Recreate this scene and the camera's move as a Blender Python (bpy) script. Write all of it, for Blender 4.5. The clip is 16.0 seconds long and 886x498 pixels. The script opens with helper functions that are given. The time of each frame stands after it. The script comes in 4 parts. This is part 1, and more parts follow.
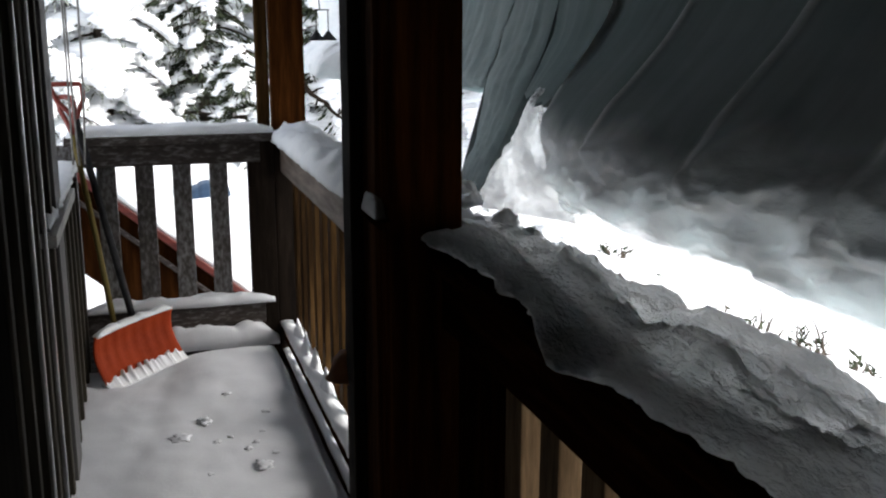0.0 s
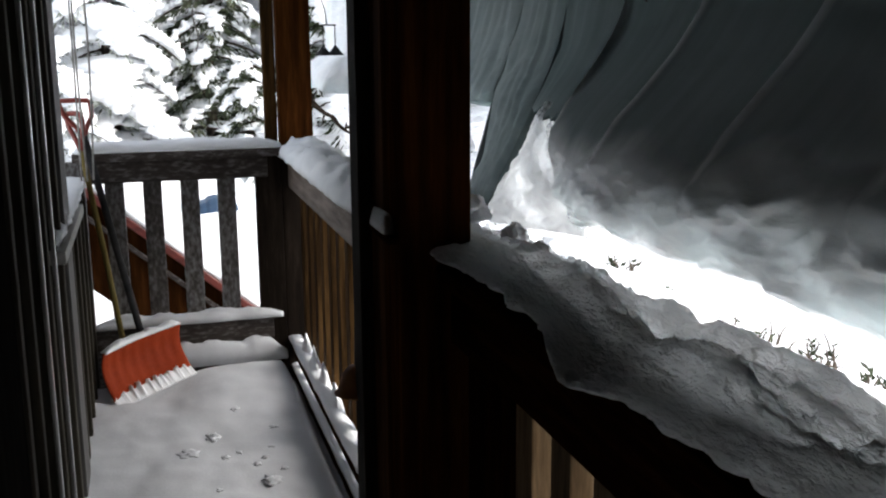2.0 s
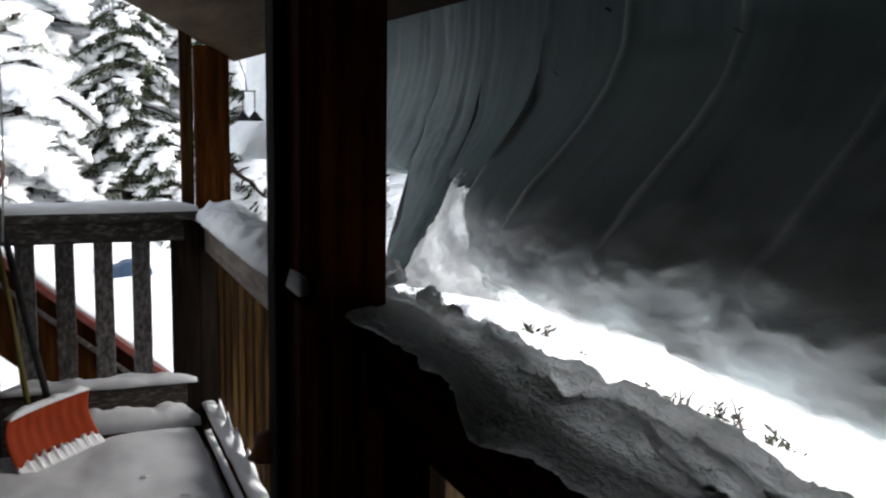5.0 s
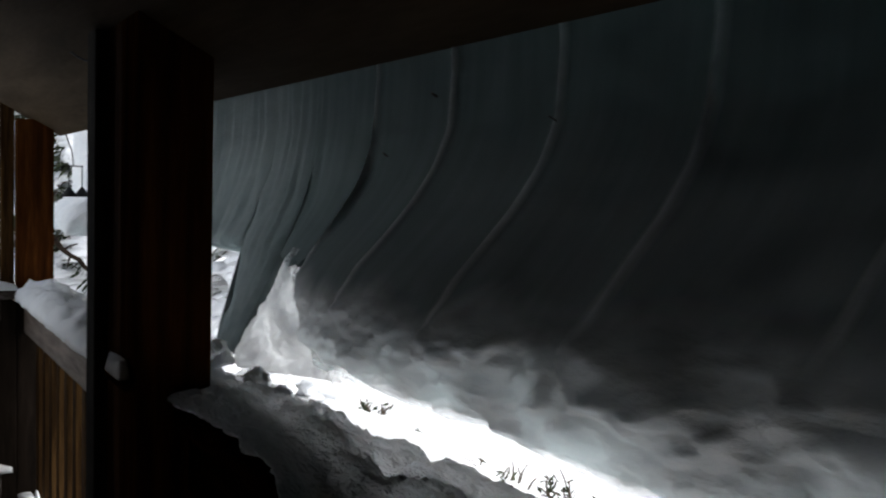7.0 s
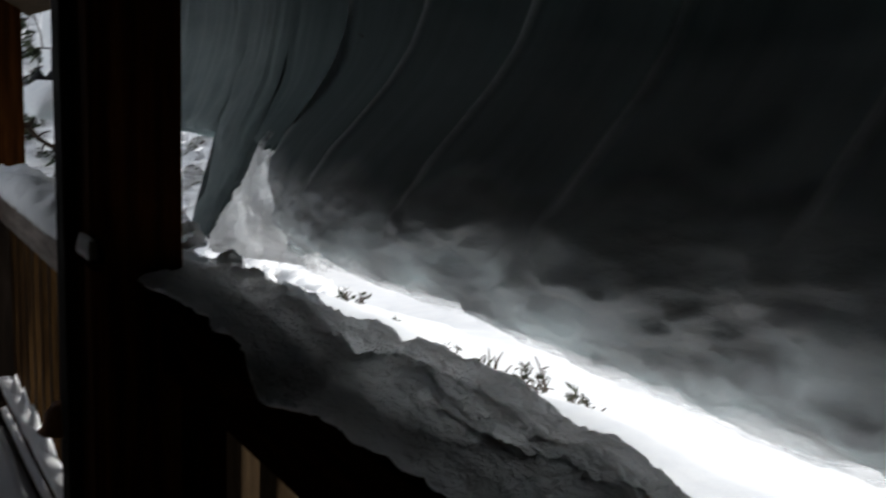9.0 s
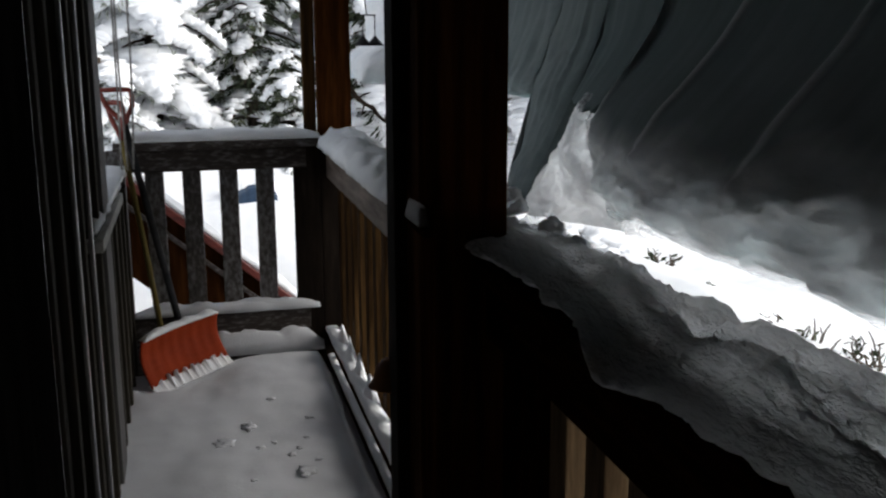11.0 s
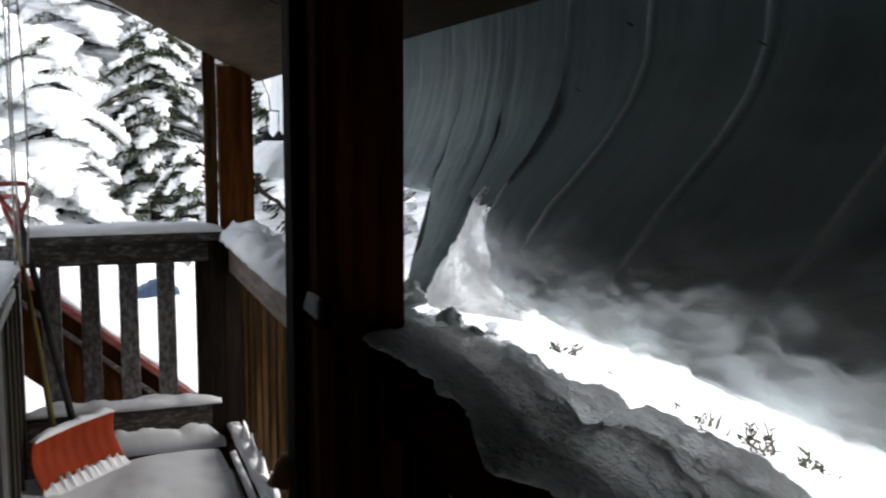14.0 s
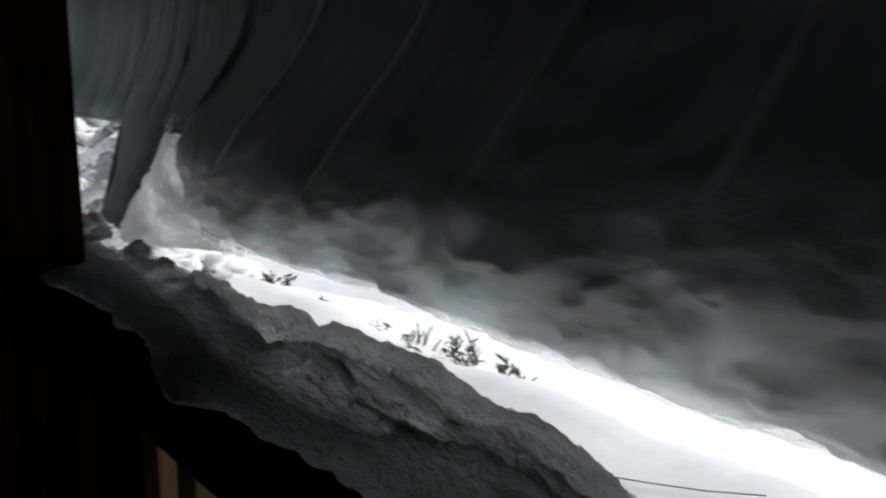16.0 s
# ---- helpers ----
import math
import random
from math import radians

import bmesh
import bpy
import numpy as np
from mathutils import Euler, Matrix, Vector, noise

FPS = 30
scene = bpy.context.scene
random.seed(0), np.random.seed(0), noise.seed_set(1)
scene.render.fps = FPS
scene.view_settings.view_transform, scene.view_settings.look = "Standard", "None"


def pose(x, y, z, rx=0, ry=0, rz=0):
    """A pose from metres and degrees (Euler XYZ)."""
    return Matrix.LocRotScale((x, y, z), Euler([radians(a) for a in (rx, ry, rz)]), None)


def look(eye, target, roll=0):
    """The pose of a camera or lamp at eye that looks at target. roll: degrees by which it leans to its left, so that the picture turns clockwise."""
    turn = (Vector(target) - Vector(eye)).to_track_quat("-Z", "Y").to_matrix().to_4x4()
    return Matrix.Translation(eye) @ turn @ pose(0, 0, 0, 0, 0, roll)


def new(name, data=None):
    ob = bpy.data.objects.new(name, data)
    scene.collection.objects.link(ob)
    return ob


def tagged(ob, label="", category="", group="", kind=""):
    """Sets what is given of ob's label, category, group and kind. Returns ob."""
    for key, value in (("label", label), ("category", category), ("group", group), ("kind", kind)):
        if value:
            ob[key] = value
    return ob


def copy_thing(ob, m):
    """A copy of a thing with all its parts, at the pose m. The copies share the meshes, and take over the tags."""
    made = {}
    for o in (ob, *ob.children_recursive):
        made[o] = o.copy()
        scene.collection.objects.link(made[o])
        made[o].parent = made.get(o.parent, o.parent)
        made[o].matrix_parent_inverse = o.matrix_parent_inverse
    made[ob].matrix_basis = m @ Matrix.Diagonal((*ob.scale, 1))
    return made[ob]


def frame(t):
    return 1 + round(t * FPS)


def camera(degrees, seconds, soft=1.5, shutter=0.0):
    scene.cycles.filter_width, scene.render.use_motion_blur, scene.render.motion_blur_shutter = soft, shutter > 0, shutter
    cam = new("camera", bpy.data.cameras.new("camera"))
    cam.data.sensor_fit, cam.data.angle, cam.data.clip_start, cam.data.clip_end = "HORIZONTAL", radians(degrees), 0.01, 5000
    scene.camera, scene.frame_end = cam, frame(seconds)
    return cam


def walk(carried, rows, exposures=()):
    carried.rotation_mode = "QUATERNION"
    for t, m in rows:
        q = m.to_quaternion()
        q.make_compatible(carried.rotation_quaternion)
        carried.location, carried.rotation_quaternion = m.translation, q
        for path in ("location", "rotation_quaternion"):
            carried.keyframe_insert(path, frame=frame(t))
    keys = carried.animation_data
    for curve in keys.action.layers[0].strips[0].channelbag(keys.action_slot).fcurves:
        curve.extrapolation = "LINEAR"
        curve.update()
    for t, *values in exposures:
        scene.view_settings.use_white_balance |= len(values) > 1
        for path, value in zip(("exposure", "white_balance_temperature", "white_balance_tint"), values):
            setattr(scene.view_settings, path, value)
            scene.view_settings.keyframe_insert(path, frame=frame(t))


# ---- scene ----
cam = camera(48.0, 16.0, soft=2.1, shutter=0.5)
EXPOSURES = [(0, 1.5), (3, 1.5), (5.5, 1.1), (7, 0.9), (8, 0.85), (9, 0.3), (10, 0.2), (12.5, 1.25), (14, 1.3), (15, 0.8), (16, 0.2)]
PATH = [
    (0, (0.516, 0.707, 1.562), (1.084, 2.576, 1.132), -0.0),
    (0.5, (0.514, 0.709, 1.558), (1.08, 2.58, 1.137), 0.1),
    (1, (0.509, 0.702, 1.563), (1.072, 2.573, 1.135), -0.0),
    (1.5, (0.513, 0.705, 1.561), (1.072, 2.58, 1.147), -0.4),
    (2, (0.514, 0.713, 1.564), (1.07, 2.591, 1.16), -0.4),
    (2.5, (0.515, 0.71, 1.561), (1.078, 2.589, 1.168), -0.4),
    (3, (0.513, 0.711, 1.56), (1.077, 2.59, 1.175), -0.3),
    (5.5, (0.511, 0.665, 1.562), (1.306, 2.486, 1.34), 1.1),
    (6, (0.518, 0.656, 1.568), (1.398, 2.443, 1.399), 1.3),
    (6.5, (0.531, 0.658, 1.563), (1.474, 2.417, 1.439), 1.2),
    (7, (0.534, 0.651, 1.569), (1.536, 2.378, 1.458), 1.4),
    (7.5, (0.555, 0.641, 1.568), (1.601, 2.34, 1.429), 2.1),
    (8, (0.558, 0.64, 1.554), (1.64, 2.309, 1.34), 2.4),
    (8.5, (0.543, 0.653, 1.547), (1.65, 2.297, 1.277), 1.9),
    (9, (0.558, 0.665, 1.541), (1.586, 2.351, 1.223), 2.1),
    (9.5, (0.535, 0.645, 1.565), (1.406, 2.45, 1.174), 1.0),
    (10, (0.529, 0.704, 1.565), (1.212, 2.536, 1.142), 0.4),
    (12.5, (0.535, 0.746, 1.556), (0.936, 2.675, 1.216), -0.6),
    (13, (0.538, 0.731, 1.562), (0.996, 2.662, 1.317), -0.4),
    (13.5, (0.541, 0.721, 1.564), (1.109, 2.623, 1.325), -0.3),
    (14, (0.546, 0.708, 1.564), (1.207, 2.581, 1.327), 0.1),
    (14.5, (0.548, 0.687, 1.562), (1.317, 2.519, 1.33), 0.7),
    (15, (0.574, 0.686, 1.543), (1.462, 2.463, 1.305), 1.5),
    (15.5, (0.626, 0.651, 1.571), (1.601, 2.363, 1.228), -0.1),
    (16, (0.61, 0.69, 1.54), (1.784, 2.345, 1.159), -0.3),
]
walk(cam, [(t, look(eye, target, roll)) for t, eye, target, roll in PATH], EXPOSURES)

# ---- light ----
world = bpy.data.worlds.new("sky")
scene.world = world
world.use_nodes = True
wn = world.node_tree.nodes
sky = wn.new("ShaderNodeTexSky")
sky.sky_type = "NISHITA"
sky.sun_disc = False
sky.sun_elevation, sky.sun_rotation = radians(38), radians(110)
sky.air_density, sky.dust_density, sky.ozone_density = 1.0, 1.5, 1.0
wn["Background"].inputs["Strength"].default_value = 0.15
soft = wn.new("ShaderNodeHueSaturation")
soft.inputs["Saturation"].default_value = 0.3
world.node_tree.links.new(sky.outputs["Color"], soft.inputs["Color"])
world.node_tree.links.new(soft.outputs["Color"], wn["Background"].inputs["Color"])
sun_data = bpy.data.lights.new("sun", "SUN")
sun_data.energy, sun_data.angle, sun_data.color = 1.5, radians(40), (1.0, 0.96, 0.9)
sun = new("sun", sun_data)
toward = Vector((math.sin(radians(110)) * math.cos(radians(38)), math.cos(radians(110)) * math.cos(radians(38)), math.sin(radians(38))))
sun.matrix_world = look(toward, (0, 0, 0))

# ---- materials ----


def ramp(nodes, stops):
    r = nodes.new("ShaderNodeValToRGB")
    while len(r.color_ramp.elements) < len(stops):
        r.color_ramp.elements.new(0.5)
    for e, (p, c) in zip(r.color_ramp.elements, stops):
        e.position, e.color = p, (*c, 1)
    return r


def material(name, stops, scale=8.0, stretch=(1, 1, 1), rough=0.7, bump=0.2, fine=60.0, metal=0.0, detail=6.0, depth=0.01, spec=0.5, vary=0.0):
    """Noise in object space coloured through a ramp, with a second finer noise for grain and relief."""
    m = bpy.data.materials.new(name)
    m.use_nodes = True
    n, l = m.node_tree.nodes, m.node_tree.links
    b = n["Principled BSDF"]
    co = n.new("ShaderNodeTexCoord")
    mp = n.new("ShaderNodeMapping")
    mp.inputs["Scale"].default_value = stretch
    l.new(co.outputs["Object"], mp.inputs["Vector"])
    a, f = n.new("ShaderNodeTexNoise"), n.new("ShaderNodeTexNoise")
    a.inputs["Scale"].default_value, a.inputs["Detail"].default_value = scale, detail
    f.inputs["Scale"].default_value, f.inputs["Detail"].default_value = fine, 4
    l.new(mp.outputs["Vector"], a.inputs["Vector"])
    l.new(mp.outputs["Vector"], f.inputs["Vector"])
    mix = n.new("ShaderNodeMath")
    mix.operation = "MULTIPLY_ADD"
    mix.inputs[1].default_value = 0.35
    sub = n.new("ShaderNodeMath")
    sub.operation = "SUBTRACT"
    sub.inputs[1].default_value = 0.175
    l.new(f.outputs["Fac"], mix.inputs[0])
    l.new(a.outputs["Fac"], mix.inputs[2])
    l.new(mix.outputs[0], sub.inputs[0])
    source = sub.outputs[0]
    if vary:
        info = n.new("ShaderNodeObjectInfo")
        add = n.new("ShaderNodeMath")
        add.operation = "MULTIPLY_ADD"
        add.inputs[1].default_value = vary
        l.new(info.outputs["Random"], add.inputs[0])
        l.new(source, add.inputs[2])
        source = add.outputs[0]
    r = ramp(n, stops)
    l.new(source, r.inputs["Fac"])
    l.new(r.outputs["Color"], b.inputs["Base Color"])
    b.inputs["Roughness"].default_value, b.inputs["Metallic"].default_value = rough, metal
    b.inputs["Specular IOR Level"].default_value = spec
    bp = n.new("ShaderNodeBump")
    bp.inputs["Strength"].default_value, bp.inputs["Distance"].default_value = bump, depth
    l.new(sub.outputs[0], bp.inputs["Height"])
    l.new(bp.outputs["Normal"], b.inputs["Normal"])
    return m


SNOW = material("snow", [(0.3, (0.82, 0.84, 0.87)), (0.7, (0.9, 0.91, 0.92))], 9, rough=0.75, bump=0.35, fine=130, depth=0.006, spec=0.2)
SNOW_ROUGH = material("crusted_snow", [(0.3, (0.76, 0.79, 0.82)), (0.7, (0.88, 0.89, 0.9))], 26, (1.5, 0.6, 1.5), rough=0.8, bump=1.0, fine=90, depth=0.035, spec=0.2)
WOOD = material("stained_wood", [(0.25, (0.008, 0.003, 0.001)), (0.55, (0.02, 0.007, 0.0022)), (0.8, (0.042, 0.0155, 0.0047))], 5, (6, 6, 0.6), rough=0.85, bump=0.25, fine=30, depth=0.004, vary=0.12, spec=0.0)
WOOD_Y = material("stained_board", [(0.25, (0.008, 0.003, 0.001)), (0.55, (0.02, 0.007, 0.0022)), (0.8, (0.042, 0.0155, 0.0047))], 5, (6, 0.6, 6), rough=0.85, bump=0.25, fine=30, depth=0.004, vary=0.12, spec=0.0)
WOOD_X = material("weathered_board", [(0.3, (0.015, 0.0095, 0.0065)), (0.55, (0.04, 0.029, 0.023)), (0.78, (0.16, 0.15, 0.15))], 16, (1.4, 4, 4), rough=0.75, bump=0.4, fine=35, depth=0.005, vary=0.1)
BALUSTER = material("weathered_baluster", [(0.28, (0.018, 0.013, 0.01)), (0.52, (0.06, 0.051, 0.045)), (0.75, (0.17, 0.165, 0.165))], 20, (3, 3, 1.6), rough=0.75, bump=0.4, fine=35, depth=0.005, vary=0.15)
CEDAR = material("cedar", [(0.25, (0.008, 0.0036, 0.0013)), (0.55, (0.027, 0.0135, 0.0045)), (0.8, (0.085, 0.045, 0.016))], 5, (7, 7, 0.5), rough=0.8, bump=0.25, fine=30, depth=0.004, vary=0.2, spec=0.05)
CORNER = material("oiled_timber", [(0.25, (0.014, 0.0045, 0.0012)), (0.55, (0.044, 0.0145, 0.0034)), (0.8, (0.095, 0.034, 0.0085))], 5, (7, 7, 0.5), rough=0.85, bump=0.25, fine=30, depth=0.004, vary=0.1, spec=0.02)
POST = material("stained_post", [(0.25, (0.014, 0.0048, 0.0012)), (0.55, (0.042, 0.014, 0.0032)), (0.8, (0.085, 0.03, 0.007))], 5, (7, 7, 0.5), rough=0.85, bump=0.25, fine=30, depth=0.004, spec=0.0)
# Paler wood for the near bay: daylight from outside mixed into its colour.
BEAM = material("daylit_baluster", [(0.28, (0.06, 0.036, 0.018)), (0.55, (0.15, 0.095, 0.05)), (0.8, (0.24, 0.16, 0.09))], 6, (6, 6, 0.7), rough=0.8, bump=0.3, fine=35, depth=0.004, vary=0.1, spec=0.1)
# Near-black wood; on the corner post's foot it stands in for shade.
DARK = material("dark_and_shaded_wood", [(0.28, (0.005, 0.0034, 0.0025)), (0.55, (0.013, 0.009, 0.0065)), (0.8, (0.03, 0.022, 0.017))], 6, (6, 6, 0.7), rough=0.85, bump=0.3, fine=35, depth=0.004, spec=0.05)
CEILING = material("ceiling_panel", [(0.3, (0.026, 0.0175, 0.01)), (0.7, (0.06, 0.042, 0.025))], 3, (4, 0.5, 4), rough=0.9, bump=0.2, fine=25, depth=0.003, spec=0.03)
SIDING = material("wall_siding", [(0.3, (0.018, 0.0155, 0.011)), (0.7, (0.045, 0.039, 0.029))], 6, (5, 5, 0.5), rough=0.75, bump=0.3, fine=30, depth=0.003, vary=0.2, spec=0.15)
DOOR = material("dark_paint", [(0.3, (0.006, 0.006, 0.006)), (0.7, (0.014, 0.013, 0.012))], 6, (4, 4, 0.5), rough=0.9, bump=0.1, spec=0.0)
RAIL = material("weathered_rail", [(0.28, (0.04, 0.026, 0.018)), (0.52, (0.11, 0.08, 0.06)), (0.76, (0.2, 0.16, 0.13))], 6, (6, 0.8, 6), rough=0.75, bump=0.35, fine=35, depth=0.005, vary=0.1)
# Greyer than SNOW: the porch's shade is mixed into this snow's colour.
FLOOR_SNOW = material("shaded_porch_snow", [(0.3, (0.6, 0.61, 0.635)), (0.7, (0.66, 0.67, 0.69))], 6, rough=0.8, bump=0.4, fine=110, depth=0.006, spec=0.2)
CAP = material("worn_white_paint", [(0.3, (0.3, 0.29, 0.27)), (0.7, (0.5, 0.49, 0.46))], 9, (4, 0.6, 4), rough=0.8, bump=0.3, fine=40, depth=0.003, spec=0.1)
TRIM = material("grey_trim", [(0.3, (0.045, 0.043, 0.04)), (0.7, (0.085, 0.082, 0.076))], 5, (4, 4, 0.5), rough=0.6, bump=0.2, fine=30, depth=0.003)
ALU = material("aluminium", [(0.3, (0.4, 0.41, 0.42)), (0.7, (0.6, 0.6, 0.61))], 9, rough=0.3, bump=0.05, metal=1.0)
ORANGE = material("orange_plastic", [(0.3, (0.23, 0.027, 0.006)), (0.7, (0.34, 0.045, 0.01))], 7, rough=0.7, bump=0.15, fine=80, depth=0.002, spec=0.15)
CLAY = material("rusty_clay", [(0.3, (0.2, 0.07, 0.02)), (0.7, (0.36, 0.15, 0.05))], 12, rough=0.7, bump=0.3)
REDWOOD = material("red_paint", [(0.3, (0.09, 0.016, 0.011)), (0.7, (0.17, 0.03, 0.02))], 6, (0.8, 6, 6), rough=0.6, bump=0.2)
RED = material("red_plastic", [(0.3, (0.15, 0.02, 0.012)), (0.7, (0.24, 0.034, 0.02))], 7, rough=0.45, bump=0.1)
BLACK = material("black_metal", [(0.3, (0.015, 0.015, 0.016)), (0.7, (0.04, 0.04, 0.042))], 12, rough=0.7, bump=0.1, spec=0.15)
YELLOW = material("yellow_fibreglass", [(0.3, (0.1, 0.072, 0.012)), (0.7, (0.17, 0.125, 0.022))], 10, (4, 4, 0.6), rough=0.75, bump=0.1)
NEEDLES = material("frosted_needles", [(0.3, (0.08, 0.095, 0.068)), (0.48, (0.22, 0.24, 0.2)), (0.64, (0.6, 0.62, 0.6))], 5, rough=0.8, bump=0.0, spec=0.1)
DARK_NEEDLES = material("needles", [(0.3, (0.02, 0.027, 0.015)), (0.55, (0.055, 0.066, 0.04)), (0.8, (0.14, 0.15, 0.1))], 4, rough=0.8, bump=0.0, spec=0.1)
BARK = material("bark", [(0.3, (0.03, 0.022, 0.016)), (0.7, (0.1, 0.075, 0.055))], 9, (3, 3, 0.7), rough=0.9, bump=0.6, fine=40, depth=0.02)
ROPE = material("rope", [(0.3, (0.16, 0.15, 0.14)), (0.7, (0.3, 0.29, 0.27))], 40, rough=0.9, bump=0.2)
BLUE = material("blue_tarp", [(0.3, (0.012, 0.035, 0.075)), (0.7, (0.03, 0.075, 0.14))], 4, rough=0.5, bump=0.3)


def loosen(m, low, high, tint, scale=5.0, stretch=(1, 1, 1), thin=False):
    """Lets daylight through snow: a share of the light passes, uneven with the snow's density and, with thin, by a mask
    that paints a glow towards the slot.
    """
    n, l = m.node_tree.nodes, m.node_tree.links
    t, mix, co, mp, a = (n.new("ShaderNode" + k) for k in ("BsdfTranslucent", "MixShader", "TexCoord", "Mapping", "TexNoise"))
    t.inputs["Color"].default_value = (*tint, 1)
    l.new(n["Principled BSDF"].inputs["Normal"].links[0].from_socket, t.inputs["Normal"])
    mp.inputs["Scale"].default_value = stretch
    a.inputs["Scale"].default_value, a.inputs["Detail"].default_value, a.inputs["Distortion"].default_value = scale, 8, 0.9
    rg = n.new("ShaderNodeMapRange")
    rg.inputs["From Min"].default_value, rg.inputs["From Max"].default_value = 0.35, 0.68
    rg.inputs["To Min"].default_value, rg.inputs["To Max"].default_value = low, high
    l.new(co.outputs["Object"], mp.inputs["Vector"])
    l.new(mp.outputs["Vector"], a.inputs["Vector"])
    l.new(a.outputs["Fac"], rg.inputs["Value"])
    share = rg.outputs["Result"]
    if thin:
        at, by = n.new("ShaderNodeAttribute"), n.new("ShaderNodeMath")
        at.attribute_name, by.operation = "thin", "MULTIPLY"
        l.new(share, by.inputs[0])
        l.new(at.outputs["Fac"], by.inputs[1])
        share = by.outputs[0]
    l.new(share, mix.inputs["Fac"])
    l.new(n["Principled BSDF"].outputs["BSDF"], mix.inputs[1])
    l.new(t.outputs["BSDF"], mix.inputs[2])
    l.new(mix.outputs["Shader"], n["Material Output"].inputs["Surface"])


SNOW_LOOSE = material("loose_snow", [(0.3, (0.78, 0.81, 0.84)), (0.7, (0.9, 0.91, 0.92))], 14, (1, 0.6, 1.4), rough=0.8, bump=0.4, fine=60, depth=0.025, spec=0.2)
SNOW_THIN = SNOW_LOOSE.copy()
SNOW_OUTER = SNOW.copy()
SNOW_OUTER.name = "slab_top_snow"
loosen(SNOW_OUTER, 0.2, 0.3, (0.5, 0.85, 0.88), 3.0)
SNOW_THIN.name = "feathery_snow"
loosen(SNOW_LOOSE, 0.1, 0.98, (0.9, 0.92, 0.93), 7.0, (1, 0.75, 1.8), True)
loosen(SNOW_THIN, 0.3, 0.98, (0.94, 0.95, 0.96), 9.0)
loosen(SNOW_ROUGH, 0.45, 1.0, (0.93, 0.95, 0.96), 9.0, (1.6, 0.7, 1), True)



def broken_slab():
    """The icy ribbed underside of the slab, darkened to carry its shade, giving way to white broken snow and lit parts
    where the mask says so.
    """
    m = SNOW_LOOSE.copy()
    m.name = "broken_slab"
    n, l = m.node_tree.nodes, m.node_tree.links
    b = n["Principled BSDF"]
    loose_or_lit = b.inputs["Base Color"].links[0].from_socket
    at, mix, ice_shade, streak, mp, co = (n.new("ShaderNode" + k) for k in ("Attribute", "Mix", "ValToRGB", "TexNoise", "Mapping", "TexCoord"))
    at.attribute_name = "loose_or_lit"
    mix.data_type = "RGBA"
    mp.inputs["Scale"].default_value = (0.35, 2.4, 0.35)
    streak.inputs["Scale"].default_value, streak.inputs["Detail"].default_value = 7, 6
    # Dark blue-grey base: the slab's shade is put into its colour.
    ice_shade.color_ramp.elements[0].position, ice_shade.color_ramp.elements[0].color = 0.3, (0.112, 0.154, 0.158, 1)
    ice_shade.color_ramp.elements[1].position, ice_shade.color_ramp.elements[1].color = 0.75, (0.168, 0.212, 0.217, 1)
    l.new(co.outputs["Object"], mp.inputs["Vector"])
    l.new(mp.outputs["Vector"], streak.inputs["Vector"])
    l.new(streak.outputs["Fac"], ice_shade.inputs["Fac"])
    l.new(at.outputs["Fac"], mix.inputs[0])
    l.new(ice_shade.outputs["Color"], mix.inputs[6])
    l.new(loose_or_lit, mix.inputs[7])
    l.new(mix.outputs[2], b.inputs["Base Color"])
    cover = n["Material Output"].inputs["Surface"].links[0].from_node
    share = cover.inputs["Fac"].links[0].from_socket
    even, add = n.new("ShaderNodeAttribute"), n.new("ShaderNodeMath")
    even.attribute_name, add.operation = "even", "ADD"
    l.new(share, add.inputs[0])
    l.new(even.outputs["Fac"], add.inputs[1])
    l.new(add.outputs[0], cover.inputs["Fac"])
    bump = b.inputs["Normal"].links[0].from_node
    power = n.new("ShaderNodeMath")
    power.operation = "MULTIPLY_ADD"
    power.inputs[1].default_value, power.inputs[2].default_value = 0.34, 0.06
    l.new(at.outputs["Fac"], power.inputs[0])
    l.new(power.outputs[0], bump.inputs["Strength"])
    return m


BROKEN = broken_slab()


def scatter(m):
    """Feathers a sheet out to grains and wisps: flying powder, and imitated glow along the slot."""
    n, l = m.node_tree.nodes, m.node_tree.links
    body = n["Material Output"].inputs["Surface"].links[0].from_socket
    at, a, add, cut, clear, mix = (n.new("ShaderNode" + k) for k in ("Attribute", "TexNoise", "Math", "MapRange", "BsdfTransparent", "MixShader"))
    at.attribute_name, add.operation = "sparse_or_glow", "ADD"
    a.inputs["Scale"].default_value, a.inputs["Detail"].default_value = 24, 8
    cut.inputs["From Min"].default_value, cut.inputs["From Max"].default_value = 0.75, 1.3
    l.new(at.outputs["Fac"], add.inputs[0])
    l.new(a.outputs["Fac"], add.inputs[1])
    l.new(add.outputs[0], cut.inputs["Value"])
    l.new(cut.outputs["Result"], mix.inputs["Fac"])
    l.new(body, mix.inputs[1])
    l.new(clear.outputs["BSDF"], mix.inputs[2])
    l.new(mix.outputs["Shader"], n["Material Output"].inputs["Surface"])


scatter(SNOW_THIN)
# Mound crest and slab lip dissolve to imitate bloom from the bright slot.
scatter(SNOW_ROUGH)
scatter(BROKEN)

# ---- mesh helpers ----


def mesh(name, verts, faces, mat, smooth=False):
    me = bpy.data.meshes.new(name)
    me.from_pydata([tuple(map(float, v)) for v in verts], [], [tuple(map(int, f)) for f in faces])
    me.materials.append(mat)
    if smooth:
        me.shade_smooth()
    me.update()
    return me


